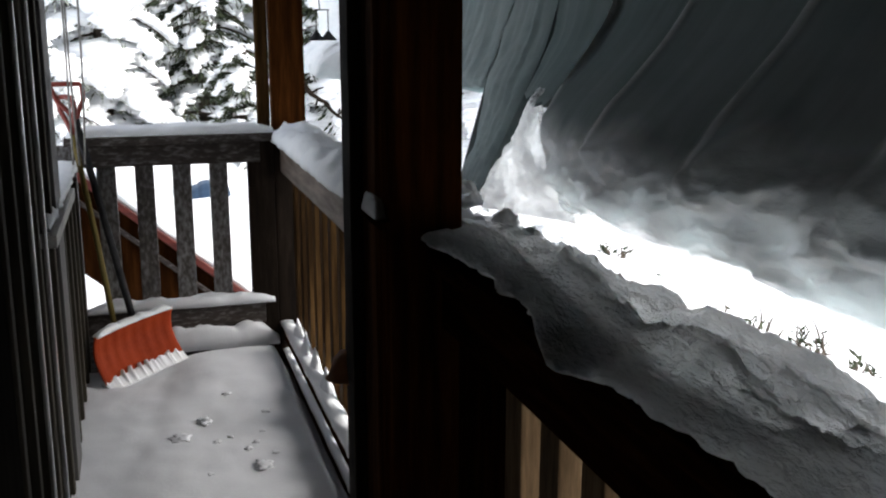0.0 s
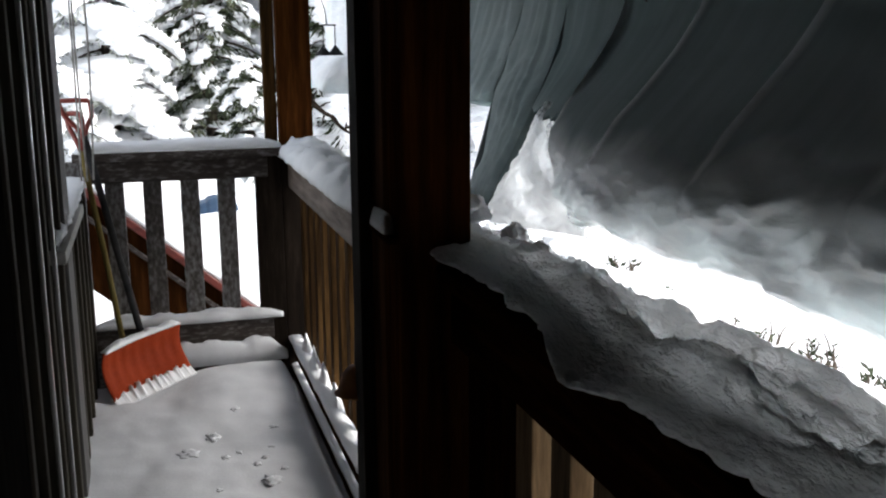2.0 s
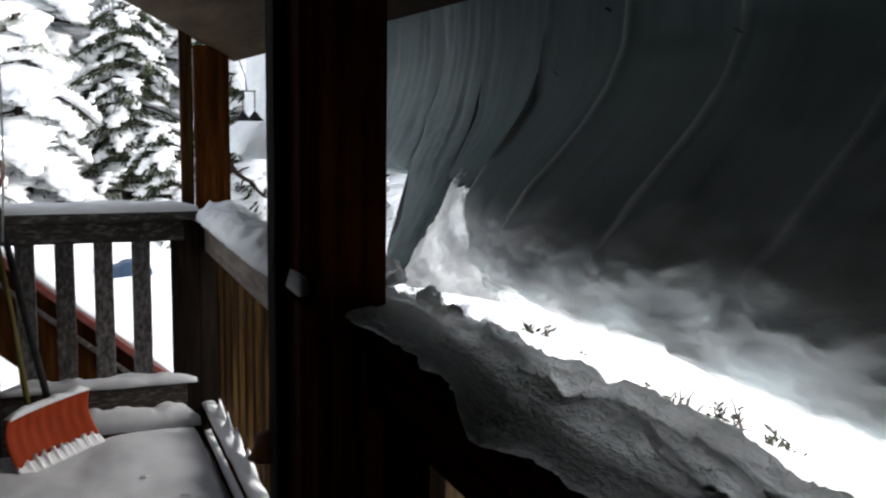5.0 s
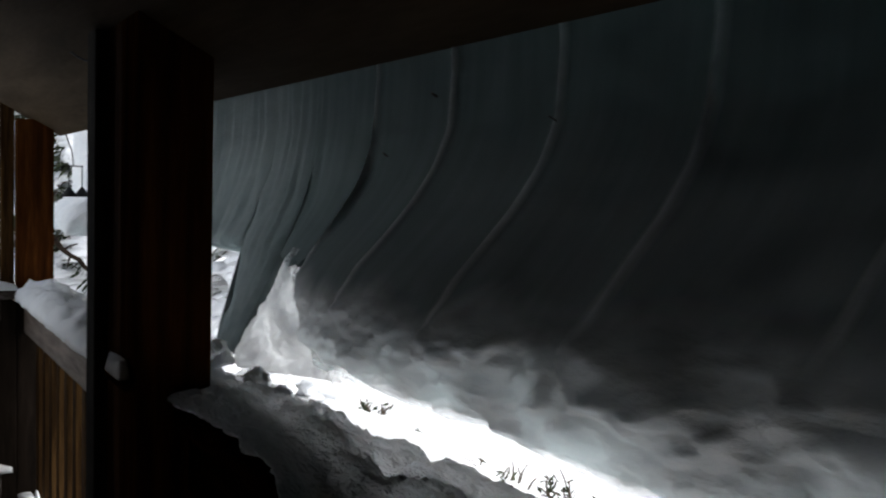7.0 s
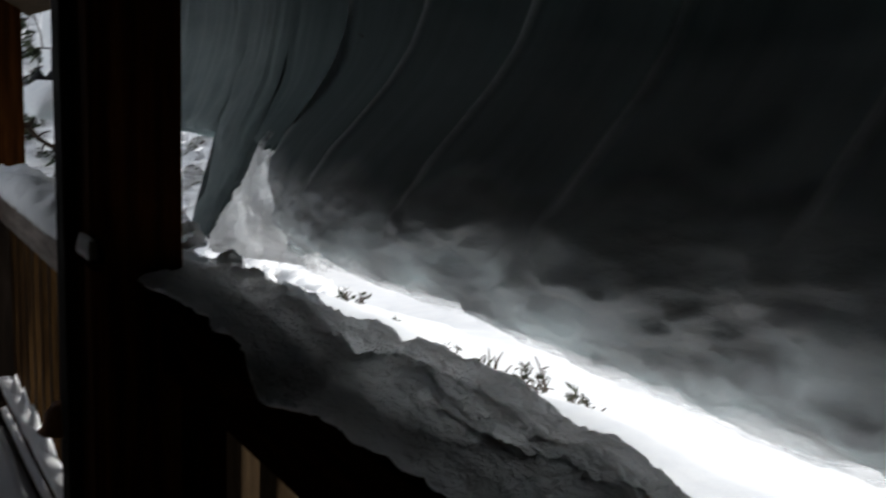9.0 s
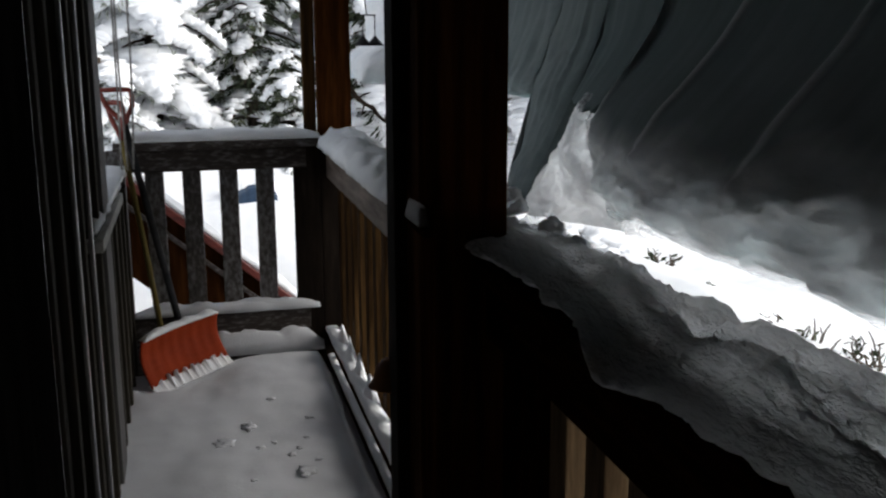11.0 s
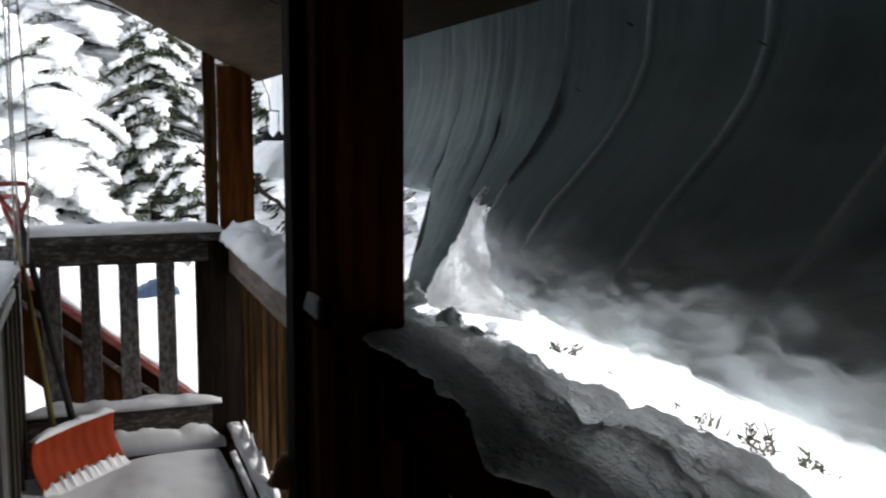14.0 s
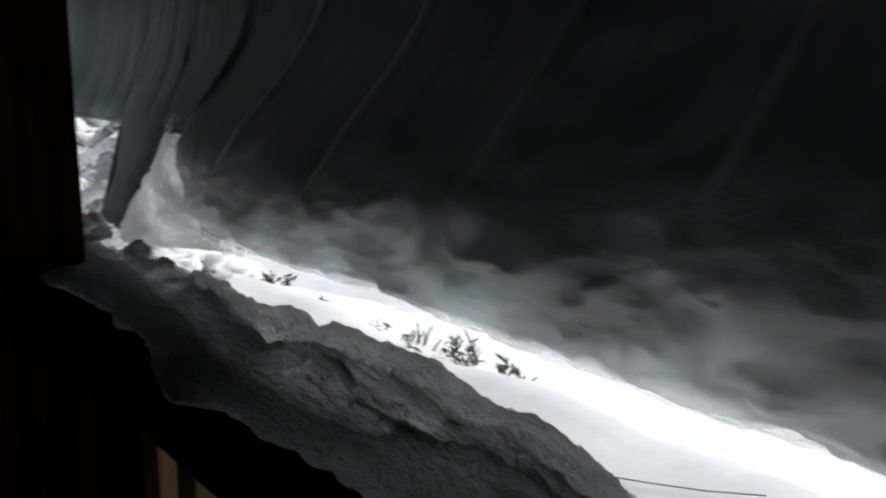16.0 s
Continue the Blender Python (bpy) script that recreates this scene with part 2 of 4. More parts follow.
def finish(bm, name, mat, smooth=False):
    me = bpy.data.meshes.new(name)
    bmesh.ops.recalc_face_normals(bm, faces=bm.faces)
    bm.to_mesh(me)
    bm.free()
    me.materials.append(mat)
    if smooth:
        me.shade_smooth()
    return me


def box_bm(lo, hi, bevel=0.004):
    bm = bmesh.new()
    bmesh.ops.create_cube(bm, size=1.0)
    c, s = (Vector(lo) + Vector(hi)) / 2, Vector(hi) - Vector(lo)
    for v in bm.verts:
        v.co = Vector((v.co.x * s.x, v.co.y * s.y, v.co.z * s.z)) + c
    if bevel:
        bmesh.ops.bevel(bm, geom=list(bm.edges), offset=min(bevel, min(s) * 0.3), segments=2, affect="EDGES", profile=0.6)
    return bm


def part(name, me, parent, label=""):
    ob = new(name, me)
    if parent:
        ob.parent = parent
        ob.matrix_parent_inverse = parent.matrix_basis.inverted()
    return tagged(ob, label) if label else ob


def box(name, lo, hi, mat, parent=None, label="", bevel=0.004):
    return part(name, finish(box_bm(lo, hi, bevel), name, mat), parent, label)


def thing(name, at, label, category, group="", kind=""):
    e = new(name)
    e.location = at
    return tagged(e, label, category, group, kind)


def tube_bm(points, radii, sides=8):
    """A tube through points, with a radius at each."""
    bm = bmesh.new()
    rings = []
    pts = [Vector(p) for p in points]
    for i, p in enumerate(pts):
        d = (pts[min(i + 1, len(pts) - 1)] - pts[max(i - 1, 0)]).normalized()
        u = d.orthogonal().normalized()
        if i:
            u = (last - d * last.dot(d)).normalized()
        last = u
        w = d.cross(u)
        r = radii[i] if hasattr(radii, "__len__") else radii
        rings.append([bm.verts.new(p + (u * math.cos(a) + w * math.sin(a)) * r) for a in (2 * math.pi * k / sides for k in range(sides))])
    for a, b in zip(rings, rings[1:]):
        for k in range(sides):
            bm.faces.new((a[k], a[(k + 1) % sides], b[(k + 1) % sides], b[k]))
    bm.faces.new(rings[0][::-1])
    bm.faces.new(rings[-1])
    return bm


def tube(name, points, radii, mat, parent=None, label="", sides=8):
    return part(name, finish(tube_bm(points, radii, sides), name, mat, True), parent, label)


def fbm(x, y, z, octaves=4):
    return noise.fractal((x, y, z), 0.9, 2.1, octaves)


def sheet(name, rows, mat, closed=False, caps=False, smooth=True):
    """A grid mesh from rows of points; closed joins the last column to the first."""
    nr, nc = len(rows), len(rows[0])
    verts = [p for row in rows for p in row]
    faces = []
    for i in range(nr - 1):
        for j in range(nc if closed else nc - 1):
            k = (j + 1) % nc
            faces.append((i * nc + j, i * nc + k, (i + 1) * nc + k, (i + 1) * nc + j))
    if caps:
        faces.append(tuple(range(nc))[::-1])
        faces.append(tuple((nr - 1) * nc + j for j in range(nc)))
    me = mesh(name, verts, faces, mat, smooth)
    bm = bmesh.new()
    bm.from_mesh(me)
    bmesh.ops.recalc_face_normals(bm, faces=bm.faces)
    bm.to_mesh(me)
    bm.free()
    if smooth:
        me.shade_smooth()
    return me


def smoothstep(a, b, v):
    t = min(1.0, max(0.0, (v - a) / (b - a)))
    return t * t * (3 - 2 * t)


WALL_X, RAIL_X, END_Y, FLOOR = 0.24, 1.085, 4.98, 0.2

# ---- ground outside ----


def ground_height(x, y):
    bank = np.interp(x, [0.0, 1.2, 1.45, 1.65, 1.85, 2.1, 2.4, 3.4, 5.0, 9.0, 30.0], [0.2, 0.2, 0.22, 0.34, 0.48, 0.58, 0.61, 0.28, 0.0, -0.4, -0.6])
    away = np.interp(y, [5.0, 5.6, 8.0, 12.0, 30.0], [0.0, 0.0, -0.2, -0.3, 0.4])
    rise = np.interp(y, [5.7, 6.3, 7.0, 7.6, 8.4, 10.0, 30.0], [0.0, 0.25, 0.85, 0.87, 1.12, 1.1, 0.9])
    away = away + (rise - away) * smoothstep(2.3, 1.1, x)
    k = smoothstep(4.6, 6.5, y)
    base = (1 - k) * (bank if x > 1.25 else -0.35) + k * (np.interp(x, [-4, 1.2, 2.0, 4.0], [-0.55, -0.35, 0.1, 0.0]) + away)
    return base + 0.05 * fbm(x * 1.3, y * 1.3, 2.0, 4)


xs = np.concatenate([np.linspace(-60, -4, 12), np.linspace(-3.6, 0.9, 14), np.linspace(1.0, 6, 80), np.linspace(6.5, 16, 24), np.linspace(20, 80, 10)])
ys = np.concatenate([np.linspace(-40, -3, 8), np.linspace(-2.5, 9, 120), np.linspace(9.5, 22, 30), np.linspace(26, 90, 12)])
tagged(new("ground", sheet("ground", [[(x, y, ground_height(x, y)) for x in xs] for y in ys], SNOW)), "deep fresh snow on the ground outside the porch", "snow", kind="structure")

# ---- porch structure ----
floor = tagged(box("floor", (WALL_X - 0.06, -1.2, 0.02), (1.14, 5.1, 0.1), WOOD_X), "wooden porch deck under a layer of snow", "floor", kind="structure")


def floor_snow_z(x, y):
    edge = smoothstep(1.075, 1.0, x)
    z = 0.11 + 0.085 * edge * smoothstep(5.0, 4.82, y) + 0.012 * fbm(x * 4, y * 4, 1.0, 3)
    return z + 0.05 * smoothstep(4.0, 4.7, y) * smoothstep(0.5, 0.8, x) * edge


fx, fy = np.linspace(WALL_X + 0.01, 1.075, 60), np.linspace(-1.0, 4.93, 240)
tagged(new("floor_snow", sheet("floor_snow", [[(x, y, floor_snow_z(x, y)) for x in fx] for y in fy], FLOOR_SNOW)), "trodden layer of fresh snow covering the porch deck", "snow", kind="structure")

wall = tagged(box("wall_house", (WALL_X - 0.2, -1.2, -0.3), (WALL_X, 3.95, 2.6), SIDING), "dark vertical board siding of the house wall", "wall", kind="structure")
for y in np.arange(-0.9, 3.9, 0.2):
    box("batten", (WALL_X + 0.001, y - 0.02, 0.1), (WALL_X + 0.022, y + 0.02, 2.2), SIDING, wall)
box("corner_board", (WALL_X + 0.001, 3.78, 0.1), (WALL_X + 0.028, 3.97, 2.2), TRIM, wall, "grey painted corner board")
half = tagged(box("wall_parapet", (WALL_X - 0.12, 3.97, -0.3), (WALL_X, 5.0, 1.0), SIDING), "half-height parapet wall with dark vertical battens", "wall", kind="structure")
for y in np.arange(4.1, 5.0, 0.2):
    box("batten", (WALL_X + 0.001, y - 0.02, 0.1), (WALL_X + 0.022, y + 0.02, 0.97), SIDING, half)
box("cap_board", (WALL_X - 0.15, 3.45, 1.0), (WALL_X + 0.05, 4.3, 1.035), CAP, half, "snow-dusted worn white cap board")
box("cap_board", (WALL_X - 0.15, 4.302, 1.0), (WALL_X + 0.012, 5.0, 1.035), CAP, half, "snow-dusted worn white cap board")
# Unseen wall added behind the camera to keep daylight out of the porch.
tagged(box("wall_back", (WALL_X - 0.2, -1.35, -0.3), (2.3, -1.2, 2.9), SIDING), "unseen dark wall added to close the porch behind", "wall", kind="structure")

ceiling = tagged(new("ceiling", finish(box_bm((0, 0, 0), (1, 1, 1), 0), "ceiling", CEILING)), "sloping wooden porch ceiling, dim and weathered", "ceiling", kind="structure")
me = ceiling.data
for v in me.vertices:
    x = 0.1 if v.co.x < 0.5 else 1.234
    y = -1.2 if v.co.y < 0.5 else 5.06
    v.co = (x, y, 2.418 - 0.525 * x + (0.05 if v.co.z > 0.5 else 0.0))
roof = tagged(new("roof", finish(box_bm((0, 0, 0), (1, 1, 1), 0), "roof", BLACK)), "metal porch roof carrying the snow", "roof", kind="structure")
for v in roof.data.vertices:
    x = -0.5 if v.co.x < 0.5 else 1.36
    y = -1.4 if v.co.y < 0.5 else 5.1
    v.co = (x, y, 2.53 - 0.5 * x + (0.1 if v.co.z > 0.5 else 0.0))
tagged(box("eave_trim", (1.236, -1.2, 1.775), (1.252, 5.06, 1.85), WOOD_Y), "dark trim board along the porch eave", "trim", kind="structure")

post = thing("porch_post", (1.06, 2.66, 0.1), "dark-stained square timber post holding the eave", "post", "porch posts")
box("shaft", (0.983, 2.593, 0.1), (1.13, 2.735, 1.92), POST, post)
box("backing", (0.984, 2.737, 0.1), (1.126, 2.875, 1.92), CORNER, post, "warm oiled timber face")
side = thing("side_post", (0.975, 2.95, 0.1), "slender dark timber upright beside the porch post", "post", "porch posts")
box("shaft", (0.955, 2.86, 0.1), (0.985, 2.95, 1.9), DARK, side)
far_post = thing("corner_post", (1.13, 5.05, 0.1), "square brown timber post at the porch corner", "post", "porch posts")
box("shaft", (1.058, 4.985, 1.12), (1.2, 5.055, 1.83), CORNER, far_post)
# Shade below the rail is painted in with a darker wood.
box("foot", (1.058, 4.985, 0.1), (1.2, 5.055, 1.118), DARK, far_post, "lower half of the post, darkened for shade below the rail")
brace = thing("cedar_post", (1.03, 5.1, 0.1), "slim orange-brown cedar post behind the corner post", "post", "porch posts")
box("shaft", (1.0, 5.025, 0.1), (1.054, 5.055, 1.9), CEDAR, brace)

# ---- end railing ----
end_rail = thing("end_railing", (0.65, END_Y, 0.2), "weathered wooden railing across the porch end, snow on its cap", "railing")
box("cap_board", (0.22, 4.93, 1.105), (1.057, 5.07, 1.14), WOOD_X, end_rail)
box("top_rail", (0.24, 4.98, 1.012), (1.0, 5.018, 1.104), WOOD_X, end_rail)
box("bottom_rail", (0.24, 4.98, 0.3), (1.0, 5.018, 0.4), WOOD_X, end_rail)
for i in range(6):
    x = 0.94 - 0.076 - 0.152 * i
    if i == 0:
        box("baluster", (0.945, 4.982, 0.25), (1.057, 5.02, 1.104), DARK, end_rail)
    box("baluster", (x - 0.076, 5.02, 0.3), (x, 5.058, 1.1), BALUSTER, end_rail)


def ridge(name, a, b, width, height, mat, parent=None, label="", seed=0.0, n=60, m=12, rough=0.25, droop=0.0):
    """A lump of snow lying along the line from a to b, rounded over its top and uneven in width and height."""
    a, b = Vector(a), Vector(b)
    d = (b - a).normalized()
    s = d.cross(Vector((0, 0, 1))).normalized()
    rows = []
    for i in range(n + 1):
        t = i / n
        p = a + (b - a) * t
        end = min(1.0, 6 * min(t, 1 - t) + 0.35)
        row = []
        for j in range(m + 1):
            ang = math.pi * j / m
            c, h = math.cos(ang), math.sin(ang) ** 0.6
            k = 1 + rough * fbm(p.x * 9 + seed, p.y * 9 + c, seed, 3)
            row.append(p + s * (c * width / 2 * (0.9 + 0.1 * end) * (1 + 0.3 * (k - 1))) + Vector((0, 0, h * height * k * end - droop * abs(c) ** 4)))
        rows.append(row)
    return part(name, sheet(name, rows, mat, closed=True, caps=True), parent, label)


tagged(ridge("railing_snow", (0.23, 5.0, 1.141), (1.056, 5.0, 1.141), 0.15, 0.04, SNOW, seed=3.0), "smooth strip of snow lying on the end railing cap", "snow", kind="stuff")
tagged(ridge("bottom_rail_snow", (0.26, 4.995, 0.396), (1.04, 4.995, 0.396), 0.075, 0.045, FLOOR_SNOW, seed=5.0, rough=0.5), "snow on the bottom rail of the end railing", "snow", kind="stuff")
tagged(ridge("drifted_snow", (0.3, 4.965, 0.21), (1.05, 4.965, 0.21), 0.06, 0.1, FLOOR_SNOW, seed=8.0, rough=0.4), "low drift of snow against the end railing", "snow", kind="stuff")

box("kick_board", (0.24, 5.06, -0.05), (1.057, 5.09, 0.29), WOOD_X, end_rail)

# ---- side railing, two bays ----


def side_bay(name, y0, y1, label):
    t = thing(name, (RAIL_X + 0.03, (y0 + y1) / 2, 0.2), label, "railing", "side railing bays")
    top, half_w = (1.125, 0.027) if y0 > 2 else (1.128, 0.04)
    box("cap_board", (RAIL_X - 0.03, y0, top - 0.033), (RAIL_X + 0.115, y1, top), WOOD_Y, t)
    box("top_rail", (RAIL_X, y0, 0.965), (RAIL_X + 0.036, y1, top - 0.034), RAIL if y0 > 2 else WOOD_Y, t)
    box("bottom_rail", (RAIL_X - 0.01, y0, 0.22), (RAIL_X + 0.03, y1, 0.3), WOOD_Y, t)
    n = int((y1 - y0 - 0.3) / 0.163)
    if y0 < 2:
        box("wide_board", (RAIL_X + 0.037, 2.32, 0.2), (RAIL_X + 0.075, 2.588, top - 0.035), WOOD, t)
    for i in range(n + (y0 > 2)):
        y = y1 - (0.1 if y0 > 2 else 0.32) - i * 0.163
        box("baluster", (RAIL_X + 0.037, y - half_w, 0.2), (RAIL_X + 0.08, y + half_w, top - 0.035), CEDAR if y0 > 2 else BEAM, t)
    return t


side_bay("side_railing", 2.74, 4.98, "brown wooden railing bay with upright balusters and snow-laden cap")
side_bay("side_railing", -1.2, 2.59, "dark wooden railing bay buried under a thick snow mound")
tagged(box("deck_kerb", (1.08, -1.2, 0.02), (1.14, 4.98, 0.17), WOOD_Y), "snow-edged kerb board along the deck edge", "kerb", kind="structure")

# snow on the far bay
rows = []
for y in np.linspace(2.76, 5.0, 90):
    row = []
    w = 0.9 + 0.1 * fbm(0, y * 4, 3)
    for j in range(25):
        a = math.pi * j / 24
        c, h = math.cos(a), math.sin(a) ** 0.7
        px = RAIL_X + 0.07 + c * 0.125 * w
        row.append((px, y, 1.1 + h * (0.072 + 0.035 * fbm(px * 6, y * 6, 1) + 0.02 * abs(fbm(px * 14, y * 9, 2))) * smoothstep(5.02, 4.9, y) ** 0.5 - 0.03 * max(0, c) + 0.012 * fbm(px * 22, y * 22, 4, 3) * h + 0.022 * fbm((px + y) * 17, (y - px) * 3.5, 6, 4) * h))
    rows.append(row)
tagged(new("cap_snow", sheet("cap_snow", rows, SNOW, closed=True, caps=True)), "rounded pillow of snow on the railing cap", "snow", kind="stuff")

# ---- roof snow slab curling down past the eave ----
STATIONS = [
    (2.62, [(1.95, 1.69), (1.87, 1.7), (1.72, 1.692), (1.63, 1.657), (1.546, 1.6), (1.445, 1.507), (1.406, 1.465), (1.36, 1.43), (1.3, 1.41), (1.235, 1.43), (1.16, 1.49), (1.1, 1.6)]),
    (3.03, [(1.95, 1.7), (1.88, 1.71), (1.72, 1.706), (1.6, 1.678), (1.5, 1.61), (1.42, 1.53), (1.36, 1.49), (1.3, 1.478), (1.2, 1.5), (1.1, 1.575)]),
    (3.44, [(1.95, 1.71), (1.89, 1.715), (1.76, 1.712), (1.55, 1.685), (1.46, 1.64), (1.379, 1.588), (1.254, 1.527), (1.093, 1.446)]),
    (3.85, [(1.95, 1.72), (1.9, 1.73), (1.78, 1.728), (1.64, 1.704), (1.496, 1.651), (1.391, 1.603), (1.305, 1.59), (1.2, 1.575), (1.1, 1.535)]),
    (4.26, [(1.95, 1.71), (1.9, 1.718), (1.73, 1.713), (1.59, 1.673), (1.5, 1.63), (1.4, 1.58), (1.3, 1.55)]),
    (5.0, [(1.95, 1.64), (1.7, 1.63), (1.62, 1.6), (1.56, 1.53), (1.51, 1.43), (1.47, 1.34), (1.42, 1.28), (1.35, 1.25)]),
    (5.6, [(1.95, 1.42), (1.7, 1.4), (1.56, 1.4), (1.52, 1.385), (1.49, 1.33), (1.45, 1.29), (1.4, 1.275), (1.35, 1.31)]),
]
CROWN = [(1.36, 1.94), (1.44, 1.965), (1.52, 1.98), (1.58, 1.982), (1.63, 1.975)]
OUTER = [(1.7, 1.13), (1.86, 1.3), (2.0, 1.55), (2.18, 1.9), (2.08, 2.25), (1.85, 2.5), (1.5, 2.62), (1.3, 2.6)]
PITCH, FIRST = 0.41, 1.80


def spline(points, n):
    p = np.array(points, float)
    d = np.r_[0, np.cumsum(np.hypot(*np.diff(p, axis=0).T))]
    t = np.linspace(0, d[-1], n * 4)
    fine = np.stack([np.interp(t, d, p[:, 0]), np.interp(t, d, p[:, 1])], 1)
    for _ in range(3 * n // 20):
        fine[1:-1] = (fine[:-2] + 2 * fine[1:-1] + fine[2:]) / 4
    return fine


HEIGHTS = np.linspace(1.95, 1.05, 181)


def column(points):
    """The slab's inner face at one station: how far out it stands at each height, rounded off."""
    p = np.array(points[::-1])
    x = np.interp(HEIGHTS, p[:, 0], p[:, 1])
    for _ in range(14):
        x[1:-1] = (x[:-2] + 2 * x[1:-1] + x[2:]) / 4
    return x


COLUMNS = np.array([column(p) for _, p in STATIONS])
STATION_Y = [y for y, _ in STATIONS]


def seam(y):
    """Distance to the nearest rib that the roof's standing seams pressed into the slab."""
    return (((y - FIRST) / PITCH + 0.5) % 1.0 - 0.5) * PITCH


def loose_edge(y):
    """Height at which the firm slab gives way to broken snow."""
    return np.interp(y, [1.2, 1.4, 1.6, 1.8, 2.2, 2.85, 3.03], [1.428, 1.408, 1.393, 1.387, 1.368, 1.325, 1.35])


def slab_x(y, z):
    """How far out the slab's inner face stands."""
    k = np.interp(y, STATION_Y, range(len(STATION_Y)))
    a = min(len(STATION_Y) - 2, int(k))
    col = COLUMNS[a] * (1 - k + a) + COLUMNS[a + 1] * (k - a)
    x = float(np.interp(-z, -HEIGHTS, col))
    firm = smoothstep(loose_edge(y) - 0.02, loose_edge(y) + 0.09, z) if y < 3.05 else smoothstep(1.0, 1.3, z)
    q = seam(y)
    ridge_or_groove = 1 - 1.4 * smoothstep(3.0, 3.5, y)
    x -= 0.011 * math.exp(-(q / 0.013) ** 2) * ridge_or_groove * firm
    x -= 0.01 * fbm(y * 1.2, z * 1.6, 7.0, 3) * firm
    x -= 0.012 * fbm(y * 17, z * 1.8, 2.0, 3) * smoothstep(3.0, 3.7, y)
    x -= 0.012 * fbm(y * 8, z * 7, 6.0, 5) * smoothstep(3.2, 3.6, y) * smoothstep(1.64, 1.5, z)
    broken = smoothstep(0.05, -0.07, z - loose_edge(y) - 0.06 * fbm(y * 2.4, z * 1.5, 1.0, 4)) * smoothstep(3.06, 2.98, y)
    if broken > 0:
        x -= broken * (0.012 + 0.04 * fbm(y * 3.0 + z * 3, z * 6.5 - y * 1.2, 5.0, 5) + 0.022 * abs(fbm(y * 6 + z * 9, z * 12, 9.0, 5)) + 0.007 * fbm(y * 24, z * 30, 3.0, 3))
    return x


def slab_foot(y):
    """Height of the slab's lower edge: snapped off at the ribs, one panel reaching lower than its neighbours."""
    if y < 3.03:
        return 1.1 + 0.008 * fbm(y * 9, 0, 3, 3)
    if y < 3.44:
        return 1.375 + 0.03 * fbm(y * 12, 0, 5, 4)
    if y < 3.85:
        return 1.085 + 0.02 * fbm(y * 14, 0, 5, 3)
    return 1.375 + 0.012 * fbm(y * 9, 0, 8, 3) - 0.01 * smoothstep(4.4, 5.0, y)


yy = np.unique(np.round(np.concatenate([np.arange(-1.19, 5.0, 0.0115), np.arange(5.0, 5.75, 0.02), [3.028, 3.031, 3.438, 3.441, 3.848, 3.851]]), 4))
rows = []
for y in yy:
    foot = slab_foot(y)
    row = [np.array(p) for p in CROWN] + [np.array((slab_x(y, z), z)) for z in np.linspace(1.95, foot, 145)]
    lip = row[-1]
    depth = 0.03 if 3.44 < y < 3.85 else 0.1
    row += [np.array((max(px, lip[0] + depth + 0.03 * n), max(pz, lip[1] - 0.03 + 0.02 * n))) for n, (px, pz) in enumerate(OUTER)]
    rows.append([(p[0], y, p[1]) for p in row])
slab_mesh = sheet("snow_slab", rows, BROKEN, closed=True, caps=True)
slab_mesh.materials.append(SNOW_OUTER)
MASKS = ("loose_or_lit", "thin", "sparse_or_glow", "even")
for k in MASKS:
    slab_mesh.attributes.new(k, "FLOAT", "POINT")
mask, thin, sparse_or_glow, even = (slab_mesh.attributes[k] for k in MASKS)
for n, v in enumerate(slab_mesh.vertices):
    c = v.co
    inner = n % 158 < 150
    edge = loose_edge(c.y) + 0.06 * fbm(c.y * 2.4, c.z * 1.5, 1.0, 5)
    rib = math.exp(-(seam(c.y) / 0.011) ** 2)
    # Besides broken snow, whitens lit parts: rib highlights and the daylit far end.
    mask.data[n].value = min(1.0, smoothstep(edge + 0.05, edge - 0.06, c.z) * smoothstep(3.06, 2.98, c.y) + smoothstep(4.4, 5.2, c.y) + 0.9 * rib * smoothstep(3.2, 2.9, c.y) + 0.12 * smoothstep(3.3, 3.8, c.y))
    # Extra share of light for the near half, put in to brighten it.
    even.data[n].value = 0.007 * smoothstep(3.2, 2.0, c.y)
    drift = smoothstep(loose_edge(c.y), 1.12, c.z + 0.07 * fbm(c.y * 4 + c.z * 5, c.z * 8, 2.0, 5)) ** 2 if inner else smoothstep(1.6, 1.25, c.z)
    # Rises towards the lower edge: the slot's glow painted in as a mask.
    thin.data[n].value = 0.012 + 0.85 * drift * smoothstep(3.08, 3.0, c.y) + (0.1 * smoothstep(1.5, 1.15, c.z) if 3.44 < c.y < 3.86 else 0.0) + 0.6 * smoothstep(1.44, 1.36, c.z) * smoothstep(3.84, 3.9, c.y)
    # Lower edge fades out in place of the slot's glow.
    sparse_or_glow.data[n].value = 0.8 * smoothstep(1.22, 1.1, c.z) * smoothstep(3.06, 2.98, c.y)
for f in slab_mesh.polygons:
    if f.vertices[0] % 158 >= 154 or f.vertices[2] % 158 >= 154:
        f.material_index = 1
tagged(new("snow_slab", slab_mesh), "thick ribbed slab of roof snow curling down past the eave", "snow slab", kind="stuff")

# roof snow above
rows = []
for y in np.linspace(-1.5, 5.2, 80):
    rows.append([(x, y, 2.64 - 0.5 * x + (0.5 + 0.05 * fbm(x, y, 3)) * smoothstep(-0.6, -0.4, x)) for x in np.linspace(-0.6, 1.35, 20)] + [(1.34, y, 1.955), (-0.6, y, 2.92)])
tagged(new("roof_snow", sheet("roof_snow", rows, SNOW, closed=True, caps=True)), "deep snow lying on the porch roof", "snow", kind="stuff")

